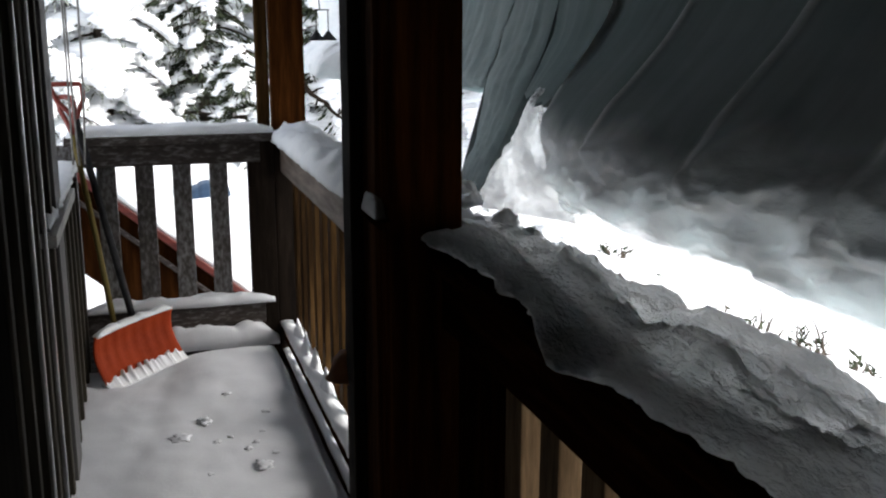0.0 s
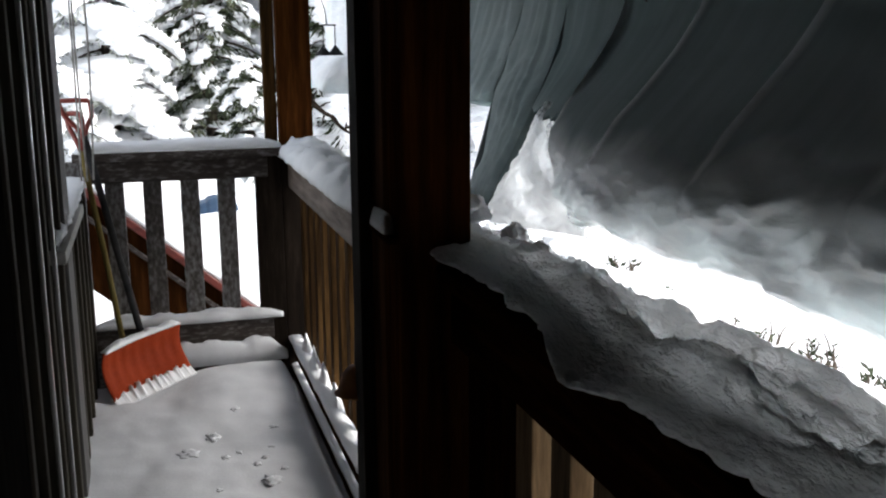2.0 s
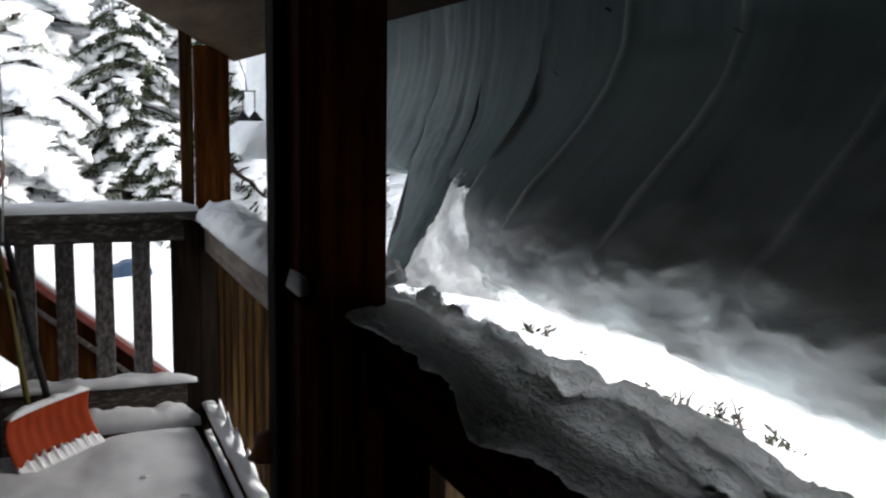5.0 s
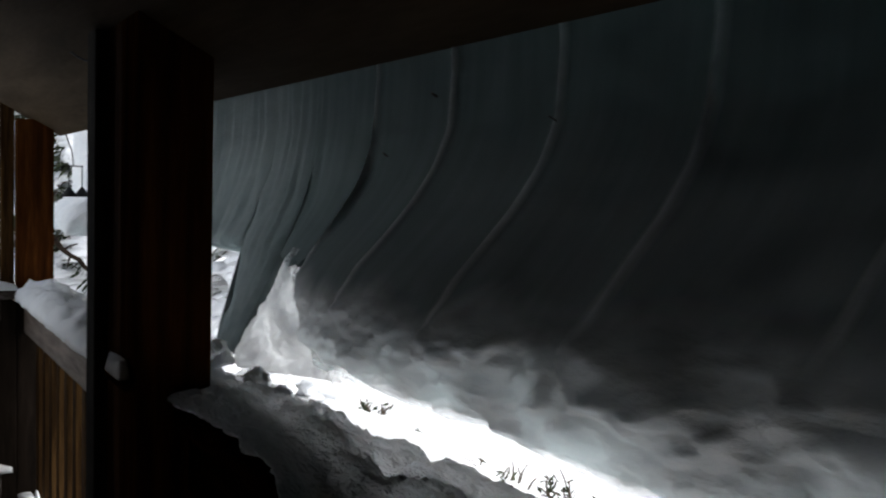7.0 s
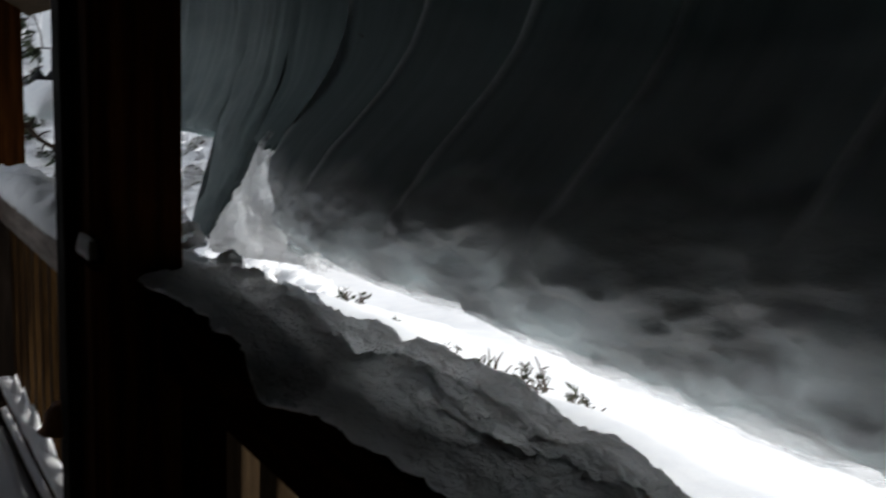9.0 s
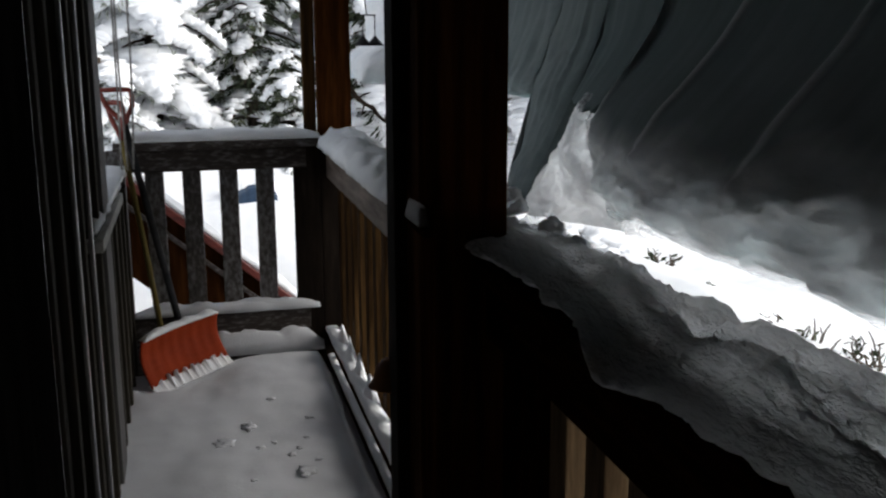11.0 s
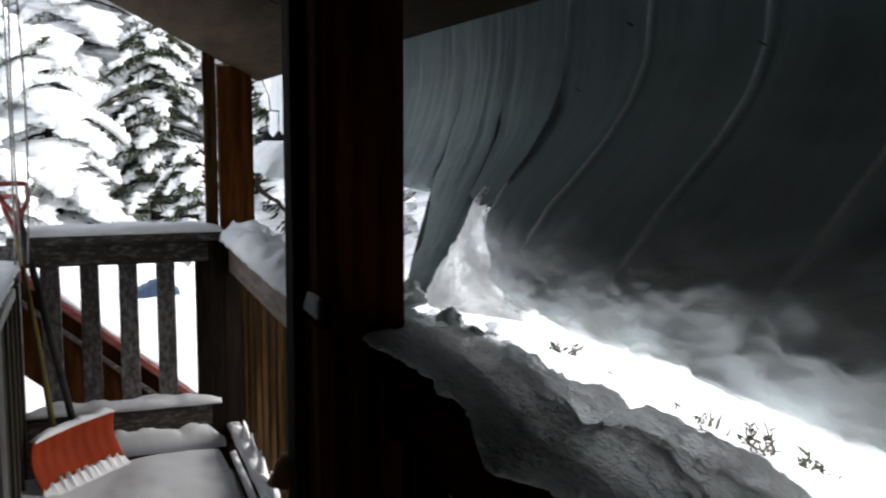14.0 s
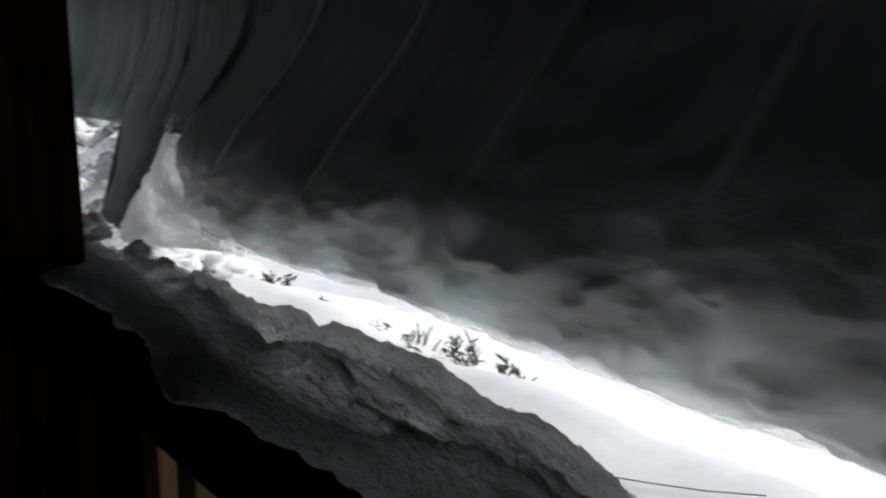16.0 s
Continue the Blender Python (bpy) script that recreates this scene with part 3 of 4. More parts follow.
# ---- snow mound on the near railing bay ----


def scar(y):
    """The line along the mound where the smooth railing snow meets the lumps that fell from the slab."""
    return np.interp(y, [1.2, 1.75, 1.96, 2.15, 2.5, 2.7, 2.9], [1.05, 1.09, 1.12, 1.15, 1.205, 1.225, 1.25]) + 0.02 * fbm(y * 6, 1, 4, 4)


rows = []
for y in np.arange(-1.19, 2.9, 0.009):
    sag = smoothstep(2.03, 1.9, y + 0.03 * fbm(0, y * 9, 1, 3))
    end = smoothstep(2.96, 2.75, y)
    inner = 1.032 + 0.11 * smoothstep(2.592, 2.62, y) - 0.012 * sag + 0.012 * fbm(y * 13, 0, 2, 4)
    low = np.interp(y, [1.3, 1.5, 1.75, 1.87, 1.93, 1.99, 2.2, 2.45, 2.6], [1.15, 1.148, 1.135, 1.105, 1.112, 1.148, 1.16, 1.15, 1.135]) + 0.012 * fbm(y * 18, 3, 2, 4)
    crest = np.interp(y, [1.0, 1.3, 1.7, 2.4, 3.0], [0.985, 1.03, 1.037, 1.06, 1.085])
    prof = [(inner + 0.05, low - 0.005), (inner, low + 0.012), (inner + 0.02, low + 0.026), (1.14, 1.172), (1.22, 1.148), (1.3, 1.118), (1.38, crest + 0.012), (1.43, crest - 0.02), (1.44, crest - 0.06), (1.4, crest - 0.1), (1.3, 0.985), (1.2, 0.98)]
    keep = 0.2 + 0.8 * smoothstep(1.2, 1.36, y + 0.02 * fbm(0, y * 8, 5, 3))
    prof = [(px if px < 1.14 else 1.14 + (px - 1.14) * keep, pz) for px, pz in prof]
    row = []
    line = scar(y)
    for j, (px, pz) in enumerate(spline(prof, 20)):
        top = smoothstep(0, 14, j) * smoothstep(74, 56, j)
        fallen = smoothstep(line - 0.008, line + 0.03, px)
        lumps = 0.016 + 0.03 * fbm(px * 11 + y * 2, y * 5, 4, 4) + 0.026 * abs(fbm(px * 17 + y * 5, y * 7, 8, 5)) - 0.016 * smoothstep(0.02, 0.0, abs(px - line - 0.07 - 0.03 * fbm(y * 4, 2, 2, 3)))
        crust = 0.006 * fbm(px * 46, y * 13, 3, 3) + 0.009 * fbm(px * 13 + y * 15, y * 33, 6, 4)
        w = fallen * lumps * (1 - 0.6 * smoothstep(1.27, 1.4, px)) + (1 - 0.4 * fallen) * crust + 0.014 * fbm(px * 5, y * 2.2, 1, 3)
        row.append((px, y, pz + top * w * (0.6 + 0.4 * end)))
    rows.append(row + [(1.17, y, 1.0), (inner + 0.06, y, low - 0.012)])
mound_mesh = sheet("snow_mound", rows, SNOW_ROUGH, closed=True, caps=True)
thin, sparse_or_glow = (mound_mesh.attributes.new(k, "FLOAT", "POINT") for k in ("thin", "sparse_or_glow"))
for n, v in enumerate(mound_mesh.vertices):
    c = v.co
    crack = math.exp(-((c.x - scar(c.y) - 0.07 - 0.03 * fbm(c.y * 4, 2, 2, 3)) / 0.012) ** 2) * max(0.0, fbm(c.y * 5, 3, 8, 3))
    near = 0.3 * smoothstep(2.1, 1.3, c.y)
    # Crest, near end and crack let more through: slot glow set by mask.
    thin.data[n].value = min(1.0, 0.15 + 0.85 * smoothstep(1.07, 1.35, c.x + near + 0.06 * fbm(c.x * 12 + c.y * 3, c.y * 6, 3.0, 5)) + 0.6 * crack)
    # Crest fades out in place of the slot's glow.
    sparse_or_glow.data[n].value = 0.85 * smoothstep(1.28, 1.44, c.x)
tagged(new("snow_mound", mound_mesh), "wind-crusted mound of snow heaped over the railing", "snow", kind="stuff")

# ---- loose snow heaped at the slab's far end ----


def snow_heap(name, spots, mat, label):
    """Broken snow: overlapping uneven lumps that read as one heap."""
    verts, faces = [], []
    ico = bmesh.new()
    bmesh.ops.create_icosphere(ico, subdivisions=4, radius=1.0)
    unit = [v.co.copy() for v in ico.verts]
    tris = [[v.index for v in f.verts] for f in ico.faces]
    ico.free()
    for q, (x, y, z, r, tall) in enumerate(spots):
        b = len(verts)
        for v in unit:
            k = 1 + 0.4 * fbm(v.x * 1.5 + q * 2.3, v.y * 1.5, v.z * 1.5, 5)
            verts.append((x + v.x * r * 0.6 * k, y + v.y * r * k, z + v.z * r * tall * k))
        faces += [[b + n for n in f] for f in tris]
    return tagged(new(name, mesh(name, verts, faces, mat, True)), label, "snow", kind="stuff")


rnd = random.Random(12)
rows = []
SPRAY_Y = np.linspace(2.99, 3.452, 90)


def spray_top(y):
    """The ragged top of the thin broken panel."""
    return np.interp(y, [2.99, 3.04, 3.1, 3.2, 3.3, 3.4, 3.46], [1.14, 1.28, 1.36, 1.41, 1.415, 1.4, 1.38]) + 0.05 * fbm(y * 15, 0, 3, 5)


for y in SPRAY_Y:
    top = spray_top(y)
    front, back = [], []
    for j in range(60):
        t = j / 59
        z = 1.06 + (top - 1.06) * t
        x = slab_x(max(3.05, y), z) + 0.018 + 0.035 * fbm(y * 6, z * 6, 2, 5) + 0.014 * fbm(y * 18, z * 16, 5, 5)
        front.append((x, y, z))
        back.append((x + 0.006 + 0.03 * (1 - t) ** 0.6, y, z))
    rows.append(front + back[::-1])
spray_mesh = sheet("snow_spray", rows, SNOW_THIN, closed=True, caps=True)
sparse_or_glow = spray_mesh.attributes.new("sparse_or_glow", "FLOAT", "POINT")
for n, v in enumerate(spray_mesh.vertices):
    sparse_or_glow.data[n].value = max(0.55 * smoothstep(spray_top(v.co.y) - 0.09, spray_top(v.co.y), v.co.z), 0.8 * smoothstep(3.14 + 0.06 * fbm(0, v.co.z * 14, 2, 4), 3.0, v.co.y))
tagged(new("snow_spray", spray_mesh), "bright feathery sheet of broken snow beside the post", "snow", kind="stuff")
SPOTS = [(1.29 + rnd.uniform(-0.04, 0.03), rnd.uniform(2.0, 2.85), 1.135 + rnd.uniform(-0.012, 0.008), rnd.uniform(0.01, 0.022), rnd.uniform(0.4, 0.7)) for i in range(16)]
SPOTS += [(1.165, 2.77, 1.218, 0.052, 0.36), (1.205, 2.8, 1.2, 0.05, 0.6), (1.262, 2.7, 1.155, 0.04, 0.7), (1.285, 2.6, 1.14, 0.03, 0.6), (1.25, 2.52, 1.145, 0.03, 0.5)]
snow_heap("snow_crumbs", SPOTS, SNOW, "crumbled lumps of snow along the mound's crest")

# ---- snow along the side railing ----
for i, y in enumerate((4.62, 4.42, 4.2, 3.98)):
    bm = bmesh.new()
    bmesh.ops.create_icosphere(bm, subdivisions=3, radius=1.0)
    for v in bm.verts:
        k = 1 + 0.18 * fbm(v.co.x * 2 + i, v.co.y * 2, v.co.z * 2, 3)
        lift = max(0, v.co.z)
        v.co = Vector((RAIL_X + 0.005 + 0.03 * v.co.x * k * (1 - 0.55 * lift), y + 0.085 * v.co.y * k * (1 - 0.5 * lift) + 0.035 * lift, 0.3 + 0.1 * lift ** 1.3 * k - 0.02 * max(0, -v.co.z)))
    tagged(new("snow_clump", finish(bm, "snow_clump", SNOW, True)), "pointed clump of snow on the bottom rail", "snow clump", "snow clumps on the rail")
tagged(ridge("bottom_rail_snow", (RAIL_X + 0.0, 2.9, 0.3), (RAIL_X + 0.0, 4.95, 0.3), 0.06, 0.035, SNOW, seed=11.0, rough=0.5), "thin snow along the side bottom rail", "snow", kind="stuff")
tagged(ridge("kerb_snow", (RAIL_X + 0.005, -1.0, 0.168), (RAIL_X + 0.005, 4.97, 0.168), 0.05, 0.03, SNOW, seed=14.0, n=160, rough=0.4), "narrow strip of snow on the deck kerb", "snow", kind="stuff")
tagged(ridge("ledge_snow", (WALL_X - 0.04, 3.5, 1.036), (WALL_X - 0.04, 4.97, 1.036), 0.15, 0.03, SNOW, seed=17.0, rough=0.5), "thin snow on the parapet cap", "snow", kind="stuff")
box("ledge", (0.96, 2.6, 1.172), (0.982, 2.78, 1.187), WOOD_Y, post)
tagged(ridge("ledge_snow", (0.972, 2.64, 1.186), (0.972, 2.78, 1.186), 0.022, 0.036, FLOOR_SNOW, seed=19.0, n=24), "small heap of snow on the post ledge", "snow", kind="stuff")

# clods on the deck
random.seed(4)
CLODS = [(0.587, 4.015, 0.034), (0.672, 4.148, 0.028), (0.767, 4.34, 0.016), (0.832, 3.727, 0.03), (0.702, 3.955, 0.013), (0.796, 3.854, 0.013), (0.83, 3.906, 0.011), (0.89, 4.166, 0.014), (0.88, 3.8, 0.011), (0.75, 3.99, 0.01), (0.66, 3.7, 0.009), (0.86, 3.99, 0.009)]
for i, (x, y, r) in enumerate(CLODS):
    bm = bmesh.new()
    bmesh.ops.create_icosphere(bm, subdivisions=3, radius=1.0)
    for v in bm.verts:
        k = 0.85 + 0.75 * fbm(v.co.x * 1.8 + i * 3, v.co.y * 1.8, v.co.z * 1.8, 4)
        v.co = Vector((x + v.co.x * r * 1.15 * k, y + v.co.y * r * 1.3 * k, floor_snow_z(x, y) + 0.002 + max(-0.5, v.co.z) * r * 0.2 * k))
    tagged(new("snow_clod", finish(bm, "snow_clod", FLOOR_SNOW, True)), "small clod of fallen snow on the snowy deck", "snow clod", "snow clods on the deck")

# ---- shovels ----


def d_handle(parent, at, along, across, mat, size=0.062, label=""):
    """A D grip: two arms spreading from the shaft to a cross bar."""
    at, d, c = Vector(at), Vector(along).normalized(), Vector(across).normalized()
    pts = [at - d * 0.01, at + d * 0.03 + c * size * 0.3, at + d * 0.075 + c * size * 0.8, at + d * 0.12 + c * size * 0.92, at + d * 0.138 + c * size * 0.84, at + d * 0.14, at + d * 0.138 - c * size * 0.84, at + d * 0.12 - c * size * 0.92, at + d * 0.075 - c * size * 0.8, at + d * 0.03 - c * size * 0.3, at - d * 0.01]
    return tube("grip", pts, 0.01, mat, parent, label, 10)


shovel = thing("snow_shovel", (0.47, 4.7, 0.21), "orange snow shovel with black shaft leaning against the railing", "shovel", "shovels in the corner")
A, B = Vector((0.33, 4.6, 0.205)), Vector((0.633, 4.8, 0.255))
along = (B - A).normalized()
back = Vector((-along.y, along.x, 0))
front, rear = [], []
for i in range(33):
    u = i / 32
    rf, rr = [], []
    for j in range(13):
        t = j / 12
        bow = 0.05 * math.sin(math.pi * t) * 0.8
        flute = 0.002 * math.cos(u * math.pi * 2 * 8) * (1 - abs(2 * t - 1) ** 3)
        p = A + (B - A) * u + Vector((0, 0, 0.185 * t)) + back * (0.06 * t + bow + flute + 0.018 * (1 - (2 * u - 1) ** 2))
        rf.append(p)
        rr.append(p + back * 0.006)
    front.append(rf + rr[::-1])
part("blade", sheet("blade", front, ORANGE, closed=True, caps=True), shovel, "fluted orange plastic blade")
mid = Vector((0.448, 4.86, 0.36))
top = Vector((0.276, 4.885, 1.22))
tube("shaft", [mid, mid + (top - mid) * 0.5, top], [0.015, 0.0145, 0.014], BLACK, shovel, "black metal shaft", 12)
tube("socket", [mid - (top - mid).normalized() * 0.03, mid + (top - mid).normalized() * 0.06], [0.022, 0.018], BLACK, shovel, "", 12)
d_handle(shovel, top, top - mid, (1, 0.1, 0.0), RED, label="red D-shaped grip")
rows = []
for i in range(41):
    u = i / 40
    p = A + (B - A) * (0.02 + 0.96 * u) + Vector((0, 0, 0.18)) + back * (0.072 + 0.018 * (1 - (2 * u - 1) ** 2))
    h = 0.02 * (1 + 0.4 * fbm(u * 7, 0, 4, 3)) * min(1, 8 * min(u, 1 - u) + 0.3)
    rows.append([p + back * (0.022 * math.cos(a)) + Vector((0, 0, h * math.sin(a) ** 0.7)) for a in (math.pi * j / 8 for j in range(9))])
tagged(new("blade_snow", sheet("blade_snow", rows, SNOW, closed=True, caps=True)), "strip of snow along the shovel blade's upper edge", "snow", kind="stuff")
rows = []
for i in range(121):
    u = i / 120
    p = A + (B - A) * u - back * 0.012
    h = 0.01 + 0.024 * max(0.0, 0.15 + fbm(u * 19, 0, 6, 4)) * min(1, 6 * min(u, 1 - u) + 0.2)
    rows.append([p - back * 0.022 * (1 - t) + back * (0.03 * t) + Vector((0, 0, -0.02 + (h + 0.02) * t)) for t in (j / 8 for j in range(9))] + [p + back * 0.05 + Vector((0, 0, h * 0.7)), p + back * 0.05 - Vector((0, 0, 0.02))])
tagged(new("banked_snow", sheet("banked_snow", rows, SNOW, closed=True, caps=True)), "jagged snow sticking to the foot of the shovel blade", "snow", kind="stuff")

spade = thing("garden_spade", (0.4, 4.8, 0.2), "long yellow-handled tool leaning in the porch corner", "spade", "shovels in the corner")
lo, hi = Vector((0.375, 4.83, 0.32)), Vector((0.262, 4.86, 1.17))
tube("shaft", [lo, (lo + hi) / 2 + Vector((0.004, 0, 0)), hi], [0.012, 0.0115, 0.011], YELLOW, spade, "yellow fibreglass shaft", 12)
d_handle(spade, hi, hi - lo, (0.6, -0.8, 0), RED, 0.055, "red D-shaped grip")
rows = [[(0.385 + w * math.cos(a) * (1 - 0.2 * t * t), 4.8 + 0.012 + 0.03 * math.sin(math.pi * (a / math.pi)), 0.34 - 0.14 * t) for a in (math.pi * k / 8 for k in range(9))] + [(0.385 + w * math.cos(a) * 0.95, 4.81 + 0.03 * math.sin(a), 0.34 - 0.14 * t) for a in (math.pi * k / 8 for k in range(8, -1, -1))] for t, w in ((0, 0.07), (0.5, 0.07), (0.9, 0.055), (1.0, 0.03))]
part("blade", sheet("blade", rows, BLACK, closed=True, caps=True), spade, "dark steel blade")

# ropes hanging past the corner
for i, (x, y, sway) in enumerate(((0.262, 4.75, 0.006), (0.285, 4.78, -0.01), (0.3, 4.82, 0.02))):
    pts = [(x + sway * math.sin(t * 3), y, 2.2 - 1.15 * t) for t in (k / 14 for k in range(15))]
    tagged(tube("rope", pts, 0.004, ROPE, None, "", 6), "thin grey rope hanging from the porch eave", "rope", "hanging ropes")
tagged(tube("cable", [(0.735 + 0.01 * math.sin(k), 5.04, 2.02 - 0.03 * k) for k in range(17)], 0.003, ROPE, None, "", 6), "thin cord hanging below the porch eave", "cord")

# metal strips and door on the house wall
door = tagged(box("door_1", (WALL_X + 0.023, 0.9, 0.2), (WALL_X + 0.045, 2.45, 2.15), DOOR), "dark closed door in the house wall", "door", kind="structure")
for y in (2.52, 3.36, 3.06):
    tagged(box("metal_strip", (WALL_X + 0.023, y - 0.009, 0.2), (WALL_X + 0.034, y + 0.009, 2.15), ALU), "bright metal edge strip on the wall", "strip", kind="structure")

# round clay bell on the slender upright
pot = thing("hanging_bell", (0.985, 2.97, 0.72), "small rust-brown bell hanging beside the railing upright", "bell")
prof = [(0.006, 0.07), (0.02, 0.066), (0.034, 0.05), (0.042, 0.025), (0.05, 0.004), (0.056, 0.0), (0.05, -0.002), (0.03, 0.02), (0.005, 0.05)]
part("body", sheet("body", [[(0.965 + r * math.cos(a), 2.98 + r * math.sin(a), 0.735 + z) for a in (2 * math.pi * k / 24 for k in range(24))] for r, z in prof], CLAY, closed=True, caps=True), pot)
tube("cord", [(0.965, 2.98, 0.8), (0.965, 2.97, 0.88), (0.965, 2.952, 0.95)], 0.006, BLACK, pot)

# lamp with two black shades beyond the corner
lamp = thing("hanging_lamp", (1.31, 5.25, 1.5), "black twin-shade lamp hanging beyond the porch corner", "lamp")
for sx, sy in ((1.3, 5.24), (1.358, 5.26)):
    part("shade", sheet("shade", [[(sx + r * math.cos(a), sy + r * math.sin(a), 1.516 + z) for a in (2 * math.pi * k / 20 for k in range(20))] for r, z in ((0.004, 0.044), (0.008, 0.038), (0.034, 0.007), (0.04, 0.0), (0.035, 0.001), (0.007, 0.034))], BLACK, closed=True, caps=True), lamp)
    tube("rod", [(sx, sy, 1.557), (sx, sy, 1.65)], 0.0025, BLACK, lamp, "", 6)
tube("crossbar", [(1.295, 5.238, 1.65), (1.363, 5.262, 1.65)], 0.003, BLACK, lamp, "", 6)
tube("hanger", [(1.32, 5.247, 1.65), (1.31, 5.24, 1.72), (1.27, 5.18, 1.8), (1.24, 5.05, 1.83)], 0.003, BLACK, lamp, "", 6)
tagged(tube("ceiling_wire", [(0.98 + 0.012 * k, 3.3 - 0.03 * k, 1.9 - 0.0063 * k - 0.012 * math.sin(k * 0.8)) for k in range(8)], 0.003, BLACK, None, "", 6), "short black wire end under the porch ceiling", "wire")

# ---- stair beyond the end railing ----
stair = thing("stair", (0.7, 5.8, 0.0), "dark wooden stair side with red top edge, snow on it", "stair")


def slant(name, x0, z0, x1, z1, h, y0, y1, mat, label=""):
    v = [(x, y, z + d) for x, z in ((x0, z0), (x1, z1)) for y in (y0, y1) for d in (0, -h)]
    bm = bmesh.new()
    q = [bm.verts.new(p) for p in v]
    for f in ((0, 2, 3, 1), (4, 5, 7, 6), (0, 1, 5, 4), (2, 6, 7, 3), (0, 4, 6, 2), (1, 3, 7, 5)):
        bm.faces.new([q[k] for k in f])
    bmesh.ops.bevel(bm, geom=list(bm.edges), offset=0.004, segments=1, affect="EDGES")
    return part(name, finish(bm, name, mat), stair, label)


slant("stringer", -0.1, 1.154, 1.3, -0.022, 0.5, 5.76, 5.8, WOOD, "dark weathered stair stringer")
slant("rail", -0.12, 1.18, 1.32, -0.03, 0.045, 5.72, 5.84, REDWOOD, "red-painted top edge")
slant("ledger", -0.1, 1.03, 1.28, -0.13, 0.03, 5.735, 5.758, WOOD_X)
tagged(ridge("stair_snow", (-0.12, 5.79, 1.182), (1.32, 5.79, -0.028), 0.1, 0.045, SNOW, seed=23.0, rough=0.4), "snow lying along the stair's top edge", "snow", kind="stuff")
for x in (0.02, 0.36):
    box("stair_post", (x, 5.81, -0.7), (x + 0.09, 5.9, 1.0 - 0.84 * x), WOOD_X, stair)

# ---- blue tarp heap in the yard ----
heap = thing("tarp_heap", (1.05, 7.4, -0.1), "blue striped tarp over a heap, capped with snow", "tarp")
rows = []
for i in range(31):
    u = i / 30
    hgt = 0.56 - 0.03 * math.cos(u * 6) + 0.015 * fbm(u * 4, 0, 1)
    rows.append([(0.76 + 0.3 * u, 7.4 - 0.3 * math.cos(a), -0.1 + (hgt + 0.1) * math.sin(a) ** 0.5 + 0.008 * math.sin(a * 30)) for a in (math.pi * k / 24 for k in range(25))])
part("tarp", sheet("tarp", rows, BLUE, closed=True, caps=True), heap)
tagged(ridge("tarp_snow", (0.7, 7.55, 0.44), (1.1, 7.55, 0.44), 0.26, 0.15, SNOW, seed=29.0, rough=0.4), "rounded snow on the tarp heap", "snow", kind="stuff")

# ---- twigs poking out of the snow bank ----


def twig_cluster(name, x, y, size, count, seed, label):
    rnd = random.Random(seed)
    t = thing(name, (x, y, ground_height(x, y)), label, "shrub", "twigs in the snow bank")
    for i in range(count):
        a, lean = rnd.uniform(0, 6.28), rnd.uniform(0.2, 1.2)
        p = Vector((x + rnd.uniform(-1, 1) * size * 0.8, y + rnd.uniform(-1, 1) * size, ground_height(x, y) - 0.03))
        pts = [p.copy()]
        d = Vector((math.cos(a) * lean, math.sin(a) * lean, 1)).normalized()
        for k in range(4):
            p = p + d * size * rnd.uniform(0.2, 0.4)
            d = (d + Vector((rnd.uniform(-0.6, 0.6), rnd.uniform(-0.6, 0.6), rnd.uniform(-0.5, 0.25)))).normalized()
            pts.append(p.copy())
        tube("twig", pts, [0.006, 0.005, 0.004, 0.003, 0.002], BARK, t, "", 5)
        if i % 2 == 0:
            q = pts[rnd.choice((2, 3, 4))]
            bm = bmesh.new()
            for _ in range(9):
                c = q + Vector((rnd.uniform(-1, 1), rnd.uniform(-1, 1), rnd.uniform(-0.5, 0.8))) * 0.03
                e1, e2 = Vector((rnd.uniform(-1, 1), rnd.uniform(-1, 1), rnd.uniform(-1, 1))) * 0.018, Vector((rnd.uniform(-1, 1), rnd.uniform(-1, 1), rnd.uniform(-1, 1))) * 0.006
                bm.faces.new([bm.verts.new(v) for v in (c - e1, c + e2, c + e1, c - e2)])
            part("leaves", finish(bm, "leaves", DARK_NEEDLES), t, "dry dark leaves")


TWIGS = [(2.53, 4.74, 0.045, 4), (2.53, 4.6, 0.05, 4), (2.5, 4.2, 0.025, 2), (2.5, 3.8, 0.03, 2), (2.5, 3.62, 0.04, 3), (2.52, 3.46, 0.05, 5), (2.55, 3.34, 0.06, 6), (2.5, 3.24, 0.06, 6), (2.55, 3.12, 0.045, 4), (2.5, 2.95, 0.035, 3)]
for i, (x, y, s, c) in enumerate(TWIGS):
    twig_cluster("twig_shrub", x, y, 1.6 * s, c + 1, 40 + i, "bare dark twigs poking through the bright snow bank")
for i, (a, b) in enumerate((((2.0, 2.6, 0.72), (2.3, 1.9, 0.66)), ((1.95, 2.35, 0.74), (2.15, 1.8, 0.7)), ((2.0, 2.9, 0.74), (2.25, 2.68, 0.68)))):
    a, b = Vector(a), Vector(b)
    pts = [a.lerp(b, k / 6) + Vector((0, 0, 0.012 * math.sin(k * 1.7 + i))) for k in range(7)]
    for q in pts:
        q.z = ground_height(q.x, q.y) + 0.012
    tagged(tube("fallen_branch", pts, 0.0016, BARK, None, "", 6), "thin dry stem lying on the snow bank", "stem", "stems on the snow")

# ---- snow-laden conifers ----


